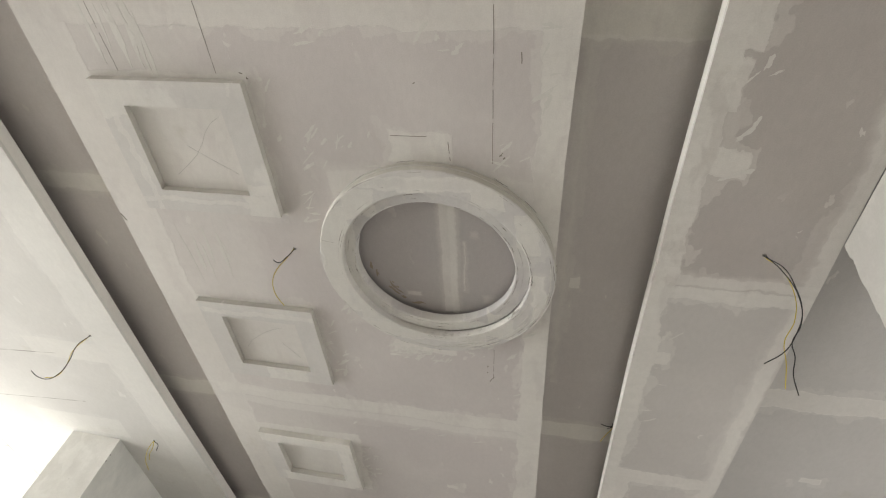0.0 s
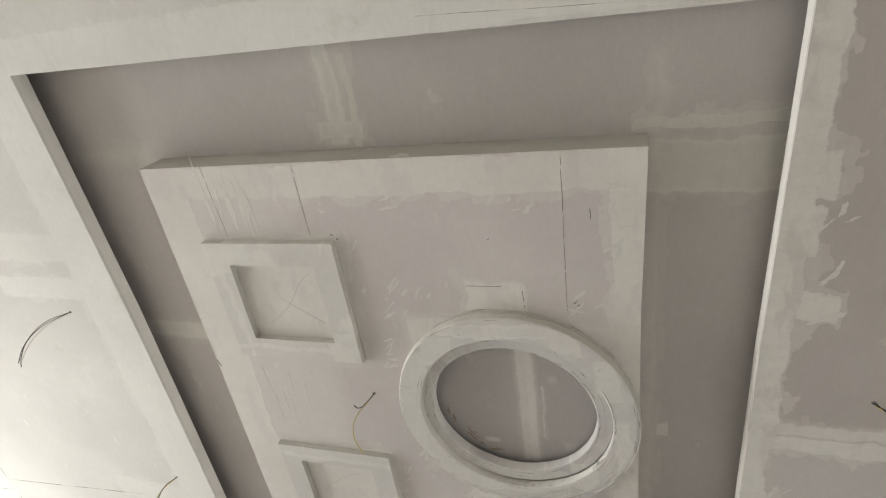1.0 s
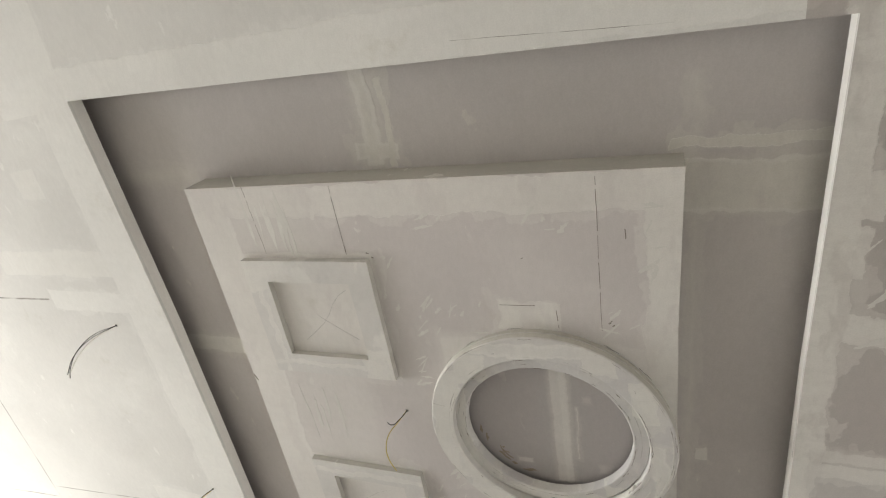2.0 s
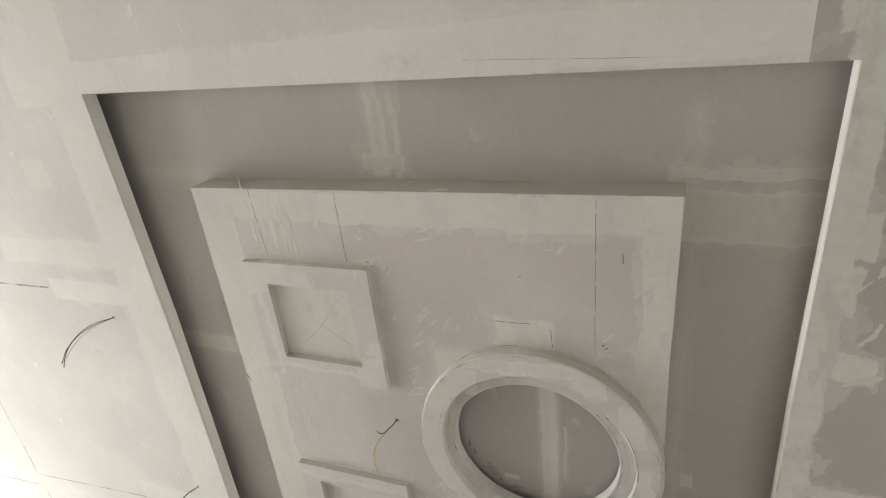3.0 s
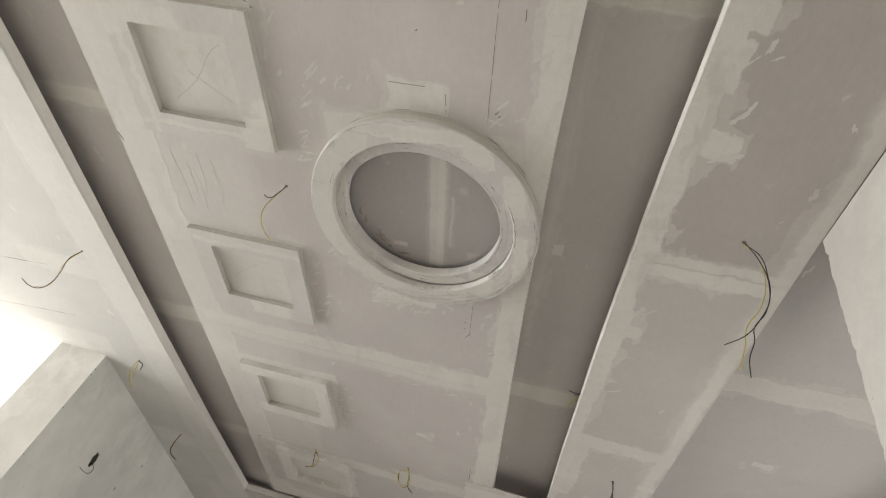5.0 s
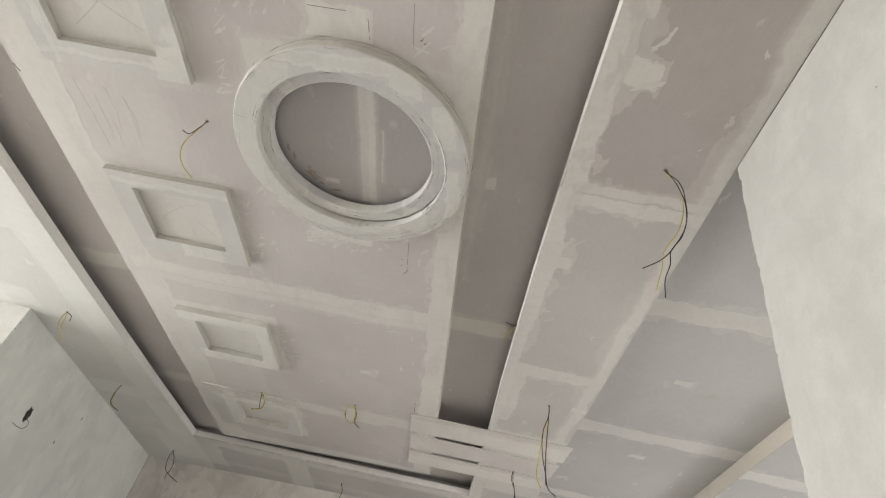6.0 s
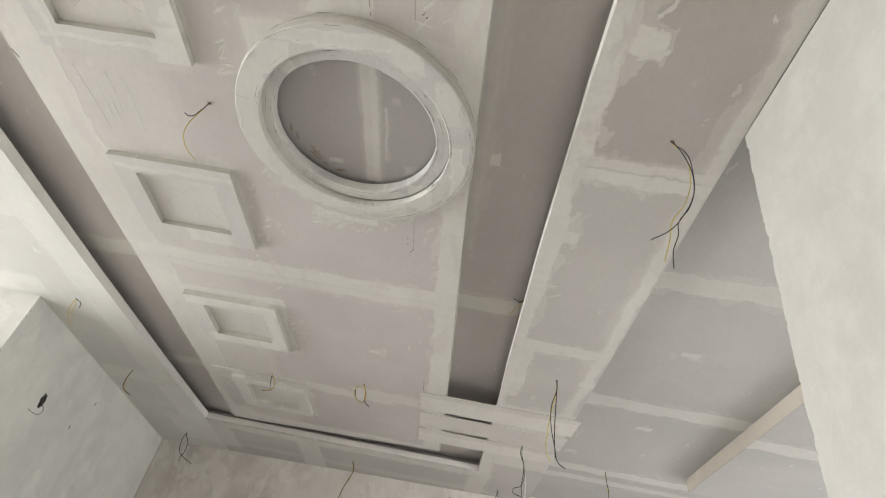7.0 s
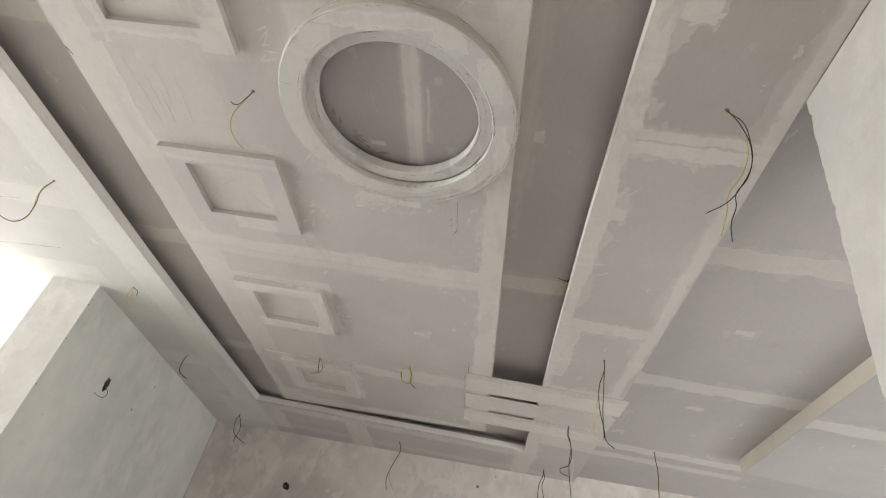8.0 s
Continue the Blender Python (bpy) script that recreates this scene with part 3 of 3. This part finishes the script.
def lathe(profile, n=160, oval=(1, 1)):
    bm = bmesh.new()
    rows = []
    for k in range(n):
        a = 2 * math.pi * k / n
        w = 1 + 0.004 * noise.noise((math.cos(a) * 2, math.sin(a) * 2, 1.0))
        row = []
        for r, z in profile:
            rough = 1 + 0.0030 * noise.noise((math.cos(a) * 14, math.sin(a) * 14, r * 60)) + 0.0016 * noise.noise((math.cos(a) * 45, math.sin(a) * 45, z * 90))
            row.append(bm.verts.new((r * w * rough * math.cos(a) * oval[0], r * w * rough * math.sin(a) * oval[1], z + 0.0012 * noise.noise((math.cos(a) * 9, math.sin(a) * 9, r * 40)))))
        rows.append(row)
    for k in range(n):
        a, b = rows[k], rows[(k + 1) % n]
        for j in range(len(profile)):
            i = (j + 1) % len(profile)
            bm.faces.new((a[j], a[i], b[i], b[j]))
    for f in bm.faces:
        f.smooth = False
    return bm


ring = empty_at("ceiling_ring", tuple(RING), "round stepped gypsum ceiling moulding coated in pale putty", "ceiling moulding")
outer = part("outer_ring", lathe([(0.401, 0.0), (0.403, -0.020), (0.398, -0.021), (0.398, -0.023), (0.403, -0.024), (0.400, -0.042), (0.397, -0.045), (0.322, -0.045), (0.319, -0.043), (0.318, -0.015), (0.331, 0.0)], oval=OVAL), m_ring, ring)
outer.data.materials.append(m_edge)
for f in outer.data.polygons:  # the outer wall takes the darker board-edge colour, partly for its shade
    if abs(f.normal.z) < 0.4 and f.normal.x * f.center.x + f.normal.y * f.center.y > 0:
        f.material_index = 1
inner = part("inner_ring", lathe([(0.3235, -0.001), (0.3235, -0.021), (0.279, -0.022), (0.276, -0.020), (0.274, 0.013), (0.297, 0.013), (0.298, -0.001)], oval=OVAL_HOLE), m_ring, ring)
inner.location = (-0.006, -0.004, 0)
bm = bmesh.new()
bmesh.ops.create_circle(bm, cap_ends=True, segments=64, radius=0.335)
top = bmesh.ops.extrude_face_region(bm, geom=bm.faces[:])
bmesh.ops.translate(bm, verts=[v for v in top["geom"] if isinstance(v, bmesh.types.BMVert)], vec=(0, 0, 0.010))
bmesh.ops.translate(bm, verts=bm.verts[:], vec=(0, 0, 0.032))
disc = part("disc", bm, m_disc, ring, "bare grey gypsum board with a putty joint, darkened for recess shade")
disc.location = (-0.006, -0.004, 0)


def slat(y0, y1, x0, x1):
    ob = empty_at("ceiling_slat", ((x0 + x1) / 2, (y0 + y1) / 2, ZC), "gypsum board strip bridging the ceiling recess", "ceiling slat", "strips across the recess")
    bm = box(bmesh.new(), (x0 - x1) / 2, (x1 - x0) / 2, (y0 - y1) / 2, (y1 - y0) / 2, -0.005, -0.0005)
    bmesh.ops.subdivide_edges(bm, edges=[e for e in bm.edges if e.calc_length() > 0.2], cuts=23, use_grid_fill=True)
    for v in bm.verts:
        if abs(v.co.x) > (x1 - x0) / 2 - 0.001:
            v.co.x += 0.012 * noise.noise((v.co.x * 3 + y0 * 7, v.co.y * 45, 0.5))
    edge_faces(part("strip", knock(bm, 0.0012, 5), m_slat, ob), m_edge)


slat(3.435, 3.700, -0.212, 0.790)
slat(3.750, 3.992, -0.208, 0.780)
slat(4.042, 4.275, -0.210, 0.775)


# ---- putty dabs and pencil marks on the boards ----
m_dab = board("putty_dab", (0.62, 0.605, 0.575), (0.67, 0.655, 0.625), [], film=0.9, specks=False)
m_pencil = plain("graphite", (0.40, 0.385, 0.37), 0.7)
drift = random.Random(21)
bm = bmesh.new()


def dab(bm, x, y, a, r, w, z):
    """A thin trowel dab: a ragged lens of putty under the board."""
    n = 14
    rim = []
    z -= drift.uniform(0.0, 0.0004)
    for i in range(n):
        b = 2 * math.pi * i / n
        u, v = r * math.cos(b) * drift.uniform(0.6, 1.3), w * math.sin(b) * drift.uniform(0.3, 1.7)
        rim.append((x + u * math.cos(a) - v * math.sin(a), y + u * math.sin(a) + v * math.cos(a)))
    top = [bm.verts.new((p, q, z - 0.0003)) for p, q in rim]
    back = [bm.verts.new((p, q, z + 0.0015)) for p, q in rim]
    bm.faces.new(top)
    for i in range(n):
        j = (i + 1) % n
        bm.faces.new((top[i], top[j], back[j], back[i]))


for cx, cy, hx, hy, n in ((-0.95, 0.85, 0.04, 0.14, 6), (-0.94, 1.98, 0.04, 0.2, 14), (-0.93, 2.90, 0.05, 0.19, 20), (-0.76, 1.0, 0.11, 0.09, 18), (-0.56, 1.90, 0.13, 0.055, 34), (-0.24, 0.98, 0.06, 0.05, 5),
                          (-0.43, 0.64, 0.06, 0.03, 4), (-0.75, 0.64, 0.05, 0.03, 3), (-0.86, 1.78, 0.04, 0.1, 5), (-0.16, 1.9, 0.02, 0.9, 6), (-0.6, 2.52, 0.5, 0.03, 5), (-1.2, 3.27, 0.15, 0.04, 5), (-0.90, 1.25, 0.03, 0.12, 7), (-0.30, 1.86, 0.12, 0.05, 8), (-0.13, 0.75, 0.03, 0.15, 7), (0.36, 0.85, 0.04, 0.2, 8), (0.34, 1.9, 0.03, 0.3, 7), (-0.97, 3.95, 0.05, 0.15, 6)):
    for _ in range(n):
        dab(bm, cx + drift.uniform(-hx, hx), cy + drift.uniform(-hy, hy), drift.gauss(-0.8, 0.5), drift.uniform(0.006, 0.036), drift.uniform(0.0016, 0.007), ZC)
for x0, y0, n in ((-1.36, 1.46, 9), (-1.36, 0.64, 7)):
    for _ in range(n):
        dab(bm, x0 + drift.uniform(-0.09, 0.09), y0 + drift.uniform(-0.06, 0.06), 1.57 + drift.gauss(0, 0.04), drift.uniform(0.05, 0.14), drift.uniform(0.002, 0.009), ZC)
for _ in range(26):
    a0, span, rr = drift.gauss(0.95, 0.35), drift.uniform(0.12, 0.5), drift.uniform(0.330, 0.397)
    for k in range(9):
        b = a0 + span * (k - 4) / 9
        dab(bm, RING.x + 1.012 * rr * math.cos(b), RING.y + 1.022 * rr * math.sin(b), b + 1.57, span * rr / 14, 0.0012, ZC - 0.0462)
tagged(new("putty_dabs", mesh_from("putty_dabs", bm, m_dab)), "small pale trowel dabs of putty on the ceiling boards", "putty", kind="stuff")


bm = bmesh.new()
for _ in range(16):
    a = drift.gauss(2.35, 0.28)
    r = 0.262 - abs(drift.gauss(0, 0.016))
    dab(bm, RING.x + r * math.cos(a), RING.y + r * math.sin(a), a + 1.57 + drift.uniform(-0.4, 0.4), drift.uniform(0.004, 0.022), drift.uniform(0.001, 0.005), ZC + 0.0318)
tagged(new("plaster_dirt", mesh_from("plaster_dirt", bm, plain("brown_dirt", (0.30, 0.255, 0.20), 0.95))), "brown dirt crusts along the rim of the round recess", "dirt", kind="stuff")


def mark(bm, points, half=0.0005, z=ZC):
    """A pencil stroke through a few places, drawn on the underside of a board."""
    pts = [Vector((p[0], p[1])) for p in points]
    rows = []
    for i, p in enumerate(pts):
        d = (pts[min(i + 1, len(pts) - 1)] - pts[max(i - 1, 0)]).normalized() * half
        rows.append([bm.verts.new((p.x + k * -d.y, p.y + k * d.x, z - h)) for k, h in ((-1, 0.0001), (0, 0.0006), (1, 0.0001))])
    for a, b in zip(rows, rows[1:]):
        for k in (0, 1):
            bm.faces.new((a[k], a[k + 1], b[k + 1], b[k]))


bm = bmesh.new()
mark(bm, [(-1.271, 0.993), (-1.20, 1.041), (-1.12, 1.092)])
mark(bm, [(-1.122, 0.886), (-1.16, 0.91), (-1.191, 0.945), (-1.215, 0.985), (-1.251, 1.029), (-1.30, 1.07), (-1.348, 1.107)])
mark(bm, [(-1.372, 2.012), (-1.34, 1.965), (-1.29, 1.922), (-1.23, 1.88), (-1.165, 1.853)])
mark(bm, [(-1.192, 1.956), (-1.126, 2.047)])
mark(bm, [(-1.085, 0.55), (-1.084, 0.74)])
tagged(new("pencil_marks", mesh_from("pencil_marks", bm, m_pencil)), "thin pencil lines and arcs drawn on the boards", "pencil mark", kind="stuff")

# hairline cracks and joint lines under the island, broken and slightly wandering
bm = bmesh.new()
for x0, y0, x1, y1, half in ((-0.284, 0.52, -0.285, 1.0, 0.0009), (-1.084, 0.51, -1.083, 0.75, 0.0008), (-1.418, 0.50, -1.402, 0.76, 0.0010), (-1.528, 0.80, -1.528, 1.06, 0.0010), (-0.275, 1.84, -0.277, 2.03, 0.0009),
                             (-0.292, 2.05, -0.274, 2.015, 0.0016), (-0.586, 0.922, -0.476, 0.921, 0.0010), (-0.415, 0.935, -0.410, 0.997, 0.0010), (-0.213, 0.67, -0.212, 0.70, 0.0014), (-0.195, 3.27, -0.195, 3.43, 0.0022),
                             (-1.50, 1.82, -1.44, 2.10, 0.0009), (-1.665, 1.30, -1.655, 1.33, 0.003)):
    n = max(3, int(math.hypot(x1 - x0, y1 - y0) / 0.012))
    run = []
    for i in range(n + 1):
        u = i / n
        q = Vector((x0 + (x1 - x0) * u, y0 + (y1 - y0) * u, 0))
        run.append(q + Vector((noise.noise(q * 37), noise.noise(q * 37 + Vector((5, 0, 0))), 0)) * half * 1.2)
        if len(run) > 2 and drift.random() < 0.12:
            mark(bm, [tuple(c)[:2] for c in run], half * drift.uniform(0.6, 1.1))
            run = []
    if len(run) > 1:
        mark(bm, [tuple(c)[:2] for c in run], half)
for r, z, count in ((0.3945, -0.0464, 10), (0.3250, -0.0464, 16), (0.3160, -0.0232, 8), (0.2820, -0.0232, 18), (0.3600, -0.0464, 2), (0.4045, -0.0005, 14)):
    for _ in range(count):
        a0, span, rr = drift.uniform(0, 6.283), drift.uniform(0.02, 0.16), r + drift.gauss(0, 0.0012)
        mark(bm, [(RING.x + 1.012 * (rr + drift.gauss(0, 0.0009)) * math.cos(a0 + span * k / 6), RING.y + (1.022 if r > 0.32 else 0.985) * (rr + drift.gauss(0, 0.0009)) * math.sin(a0 + span * k / 6)) for k in range(7)],
             drift.uniform(0.0003, 0.0008), ZC + z)
for x, y in ((-0.262, 0.972), (-0.252, 0.98), (-0.258, 0.966), (-0.30, 1.95), (-0.30, 1.99), (-0.99, 0.76), (-1.005, 0.745), (-0.50, 0.76)):
    dab(bm, x, y, drift.uniform(0, 3.1), 0.005, 0.002, ZC)
tagged(new("hairline_cracks", mesh_from("hairline_cracks", bm, plain("crack_shadow", (0.22, 0.20, 0.175), 0.9))), "thin broken dark cracks in the ceiling board putty", "crack", kind="stuff")


# ---- loose wires ----
def strand(points, material, parent, radius=0.0019):
    cu = bpy.data.curves.new("strand", "CURVE")
    cu.dimensions, cu.bevel_depth, cu.bevel_resolution, cu.resolution_u = "3D", radius, 2, 10
    sp = cu.splines.new("BEZIER")
    sp.bezier_points.add(len(points) - 1)
    for bp, p in zip(sp.bezier_points, points):
        bp.co, bp.handle_left_type, bp.handle_right_type = p, "AUTO", "AUTO"
    tmp = bpy.data.objects.new("strand", cu)
    scene.collection.objects.link(tmp)
    me = bpy.data.meshes.new_from_object(tmp.evaluated_get(bpy.context.evaluated_depsgraph_get()))
    bpy.data.objects.remove(tmp)
    bpy.data.curves.remove(cu)
    me.materials.clear()
    me.materials.append(material)
    for f in me.polygons:
        f.use_smooth = True
    ob = new("strand", me)
    ob.parent = parent
    return ob


def wire(root, label, *strands, radius=0.0016):
    """A cut cable end out of a hole in the ceiling; each strand is a colour and its way (along, down) in the hanging plane."""
    ob = empty_at("ceiling_wire", root, label, "electric wire", "cut wires out of the ceiling")
    eye = Vector((-0.05, 0.15, 0))
    side = Vector((root[0] - eye.x, root[1] - eye.y, 0)).normalized().cross(Vector((0, 0, 1)))
    # no hole is cut: a dark disc under the board gives its shade
    bm = bmesh.new()
    bmesh.ops.create_cone(bm, cap_ends=True, segments=12, radius1=0.0065, radius2=0.005, depth=0.002)
    part("hole", knock(bm, 0.0015, 200), m_dark_hole, ob)
    radius *= 1 + 0.22 * max(0.0, root[1] - 1.5)
    for k, (material, way) in enumerate(strands):
        pts = [side * a + Vector((0, 0, b)) + Vector((side.y, -side.x, 0)) * -0.004 * k for a, b in way]
        strand([pts[0] + Vector((0, 0, 0.012))] + pts, material, ob, radius * (0.85 if material is m_yellow else 1))
    return ob


B, Y, P = m_black, m_yellow, m_whitewire
wire((0.523, 1.263, ZC), "long black and yellow cut wires hanging from the ceiling border",
     (B, [(-0.002, 0), (0.034, -0.069), (0.043, -0.145), (0.035, -0.246), (0.007, -0.307), (-0.033, -0.358), (-0.085, -0.384)]),
     (B, [(0.004, 0), (0.027, -0.072), (0.042, -0.187), (0.022, -0.282), (-0.01, -0.331), (-0.015, -0.376), (-0.031, -0.426), (-0.035, -0.485)]),
     (Y, [(0, 0), (0.022, -0.049), (0.036, -0.153), (0.013, -0.259), (-0.026, -0.322), (-0.038, -0.388), (-0.057, -0.459)]), radius=0.0014)
wire((0.537, 2.961, ZC), "long black and yellow cut wires hanging straight down",
     (B, [(0, 0), (0.004, -0.043), (-0.021, -0.154), (-0.018, -0.257), (0.007, -0.375), (0.024, -0.442), (0.061, -0.471)]),
     (B, [(0.003, 0), (0.003, -0.06), (0.001, -0.187), (0.001, -0.3), (0.01, -0.422)]),
     (Y, [(0, 0), (0.001, -0.056), (-0.022, -0.189), (-0.035, -0.304), (-0.038, -0.38), (-0.014, -0.441)]), radius=0.0018)
wire((-2.216, 2.078, ZC), "curled black cut wires hanging from the white ceiling",
     (B, [(0, 0), (-0.015, -0.067), (0.004, -0.154), (0.006, -0.22), (-0.014, -0.263), (-0.052, -0.275), (-0.088, -0.267)]),
     (Y, [(0, 0), (-0.013, -0.101), (0.006, -0.171), (0.004, -0.235), (-0.027, -0.264)]))
wire((-2.336, 1.103, ZC), "bowed black cut wires hanging from the white ceiling",
     (B, [(0, 0), (-0.021, -0.096), (-0.007, -0.185), (0.038, -0.256), (0.067, -0.279)]),
     (B, [(0, 0), (-0.014, -0.127), (0.009, -0.221), (0.05, -0.275)]),
     (P, [(0, 0), (-0.006, -0.11), (0.016, -0.20), (0.058, -0.272)]), radius=0.0015)
wire((-2.293, 3.038, ZC), "short yellow cut wires beside the dividing wall",
     (B, [(0, 0), (0.030, -0.012), (0.040, -0.045)]), (Y, [(0, 0), (-0.005, -0.027), (0, -0.076), (0.021, -0.119), (0.061, -0.155)]), (Y, [(0, 0), (0.012, -0.03), (0.020, -0.08), (0.036, -0.105)]))
wire((-2.338, 4.007, ZC), "short bowed black cut wires beside the dividing wall",
     (B, [(0, 0), (-0.008, -0.043), (-0.009, -0.095), (-0.001, -0.132), (0.031, -0.156), (0.071, -0.167)]),
     (Y, [(0, 0), (-0.007, -0.067), (0.010, -0.136), (0.060, -0.162)]))
wire((-2.342, 5.292, ZC), "thin looped black cut wire near the wall corner",
     (B, [(0, 0), (-0.010, -0.053), (0.013, -0.166), (0.049, -0.194), (0.149, -0.235)]), (B, [(0, 0), (0.041, -0.077), (0.052, -0.154), (0.038, -0.207), (0.042, -0.244)]))
wire((-1.206, 3.605, ZC), "short looped yellow and black cut wire by the small square border",
     (Y, [(0, 0), (0.019, -0.016), (0.037, -0.059), (0.036, -0.088), (-0.004, -0.115)]), (B, [(0.003, 0), (0.012, -0.058), (0.022, -0.096)]), (B, [(0.002, 0), (0.022, -0.02), (0.040, -0.06), (0.034, -0.092), (0.0, -0.112), (-0.02, -0.118)]))
wire((-0.576, 3.490, ZC), "yellow and black cut wire curled into a ring",
     (Y, [(0, 0), (0.028, -0.073), (0.015, -0.116), (-0.029, -0.097), (-0.045, -0.046), (-0.016, -0.016), (0.018, -0.039), (0.026, -0.09)]),
     (B, [(0.002, 0), (0.030, -0.07), (0.018, -0.114), (-0.026, -0.099), (-0.043, -0.048)]), (B, [(0.002, 0), (0.022, -0.05), (0.029, -0.1), (0.067, -0.132)]))
wire((-0.776, 5.168, ZC), "long twisted black and yellow cut wires before the front wall",
     (B, [(0, 0), (0.025, -0.065), (-0.006, -0.176), (-0.038, -0.33), (-0.018, -0.408)]), (Y, [(0.01, 0), (0.018, -0.125), (-0.026, -0.238), (0, -0.343), (0.04, -0.399)]))
wire((0.524, 4.021, ZC - 0.012), "kinked black and pale cut wires out of a gypsum strip",
     (B, [(0, 0), (-0.007, -0.031), (0.026, -0.135), (0.016, -0.255), (-0.038, -0.297), (0.018, -0.329)]), (B, [(0.002, 0), (0.005, -0.051), (0.023, -0.121), (0.019, -0.261), (0.044, -0.464)]),
     (P, [(0.001, 0), (0.015, -0.108), (0.041, -0.217), (0.046, -0.298), (0.03, -0.381)]))
wire((0.501, 5.161, ZC), "thin looped black cut wires before the front wall",
     (B, [(0, 0), (-0.001, -0.044), (-0.028, -0.135), (-0.031, -0.203), (-0.017, -0.3)]), (B, [(0, 0), (0.013, -0.059), (-0.002, -0.131), (0.012, -0.196), (0.029, -0.3)]))
wire((1.208, 4.378, ZC + 0.053), "thin black cut wire hanging in the adjoining room",
     (B, [(0, 0), (0.006, -0.064), (0.02, -0.135), (0.02, -0.221), (0.022, -0.36)]), (Y, [(0.001, 0), (0.012, -0.1), (0.022, -0.2), (0.026, -0.34)]))
wire((-1.0, 1.4, ZC), "kinked black and yellow cut wire beside the round moulding",
     (B, [(0, 0), (-0.008, -0.051), (-0.026, -0.096), (-0.042, -0.095)]), (Y, [(-0.002, 0), (-0.007, -0.061), (-0.015, -0.125), (-0.004, -0.178), (0.024, -0.214), (0.067, -0.237)]))
wire((0.243, 2.34, ZC + 0.058), "short black and yellow cut wire over the recess edge",
     (B, [(0, 0), (-0.02, -0.004), (-0.05, 0.006)]), (B, [(0, 0), (-0.025, -0.012)]), (Y, [(0, 0), (-0.03, -0.04), (-0.055, -0.075)]))


# ---- small things on the walls ----
def stub_wire(name, points, material, label):
    ob = empty_at(name, points[0], label, "electric wire")
    o = Vector(points[0])
    strand([Vector(p) - o for p in points], material, ob, 0.0016)


stub_wire("wall_wire", [(-2.62, 3.69, 2.36), (-2.565, 3.705, 2.34), (-2.56, 3.70, 2.30), (-2.57, 3.65, 2.285), (-2.575, 3.60, 2.29)], m_black, "thin black wire out of the switch hole")
pipe = empty_at("conduit_end", (-1.77, 5.585, 2.325), "rusty conduit end in a knocked wall hole", "conduit")
bm = lathe([(0.016, -0.03), (0.016, 0.008), (0.012, 0.008), (0.012, -0.03)], 20)
bmesh.ops.rotate(bm, verts=bm.verts[:], matrix=Matrix.Rotation(radians(90), 3, "X"))
part("tube", bm, m_conduit, pipe)
stub_wire("wall_wire", [(-1.77, 5.57, 2.322), (-1.785, 5.52, 2.31), (-1.81, 5.50, 2.27), (-1.825, 5.49, 2.2)], m_whitewire, "thin pale wire out of the conduit hole")


def chip(place, m, size, seed):
    """A small gouge in the putty: an irregular shallow dark flake."""
    rnd = random.Random(seed)
    bm = bmesh.new()
    n = 9
    rim = [bm.verts.new((size[0] * math.cos(6.283 * i / n) * rnd.uniform(0.6, 1.2), -0.001, size[1] * math.sin(6.283 * i / n) * rnd.uniform(0.6, 1.2))) for i in range(n)]
    mid = bm.verts.new((0, -0.003, 0))
    for i in range(n):
        bm.faces.new((rim[i], rim[(i + 1) % n], mid))
    base = [bm.verts.new((v.co.x, 0.002, v.co.z)) for v in rim]
    for i in range(n):
        bm.faces.new((rim[i], base[i], base[(i + 1) % n], rim[(i + 1) % n]))
    ob = tagged(new("wall_chip", mesh_from("wall_chip", bm, m_dark_hole)), "small dark gouge in the wall putty", "wall chip", "gouges in the wall")
    ob.matrix_world = Matrix.Translation(place) @ m.to_3x3().to_4x4()


def on(m, place):
    p = m.inverted() @ Vector(place)
    return m @ Vector((p.x, 0, p.z))


chip(on(WL, (-2.636, 4.261, 2.591)), WL, (0.006, 0.014), 1)
chip(on(WL, (-2.626, 4.119, 2.361)), WL, (0.006, 0.013), 2)
for k, z in enumerate((2.70, 2.66, 2.43, 2.14)):
    chip(WL @ Vector((0.004, 0, z)), WL, (0.003, 0.005 + 0.003 * (k % 2)), 20 + k)
chip(on(WF, (-0.035, 5.44, 2.62)), WF, (0.014, 0.014), 3)
chip(on(WF, (0.113, 5.427, 2.729)), WF, (0.006, 0.006), 4)
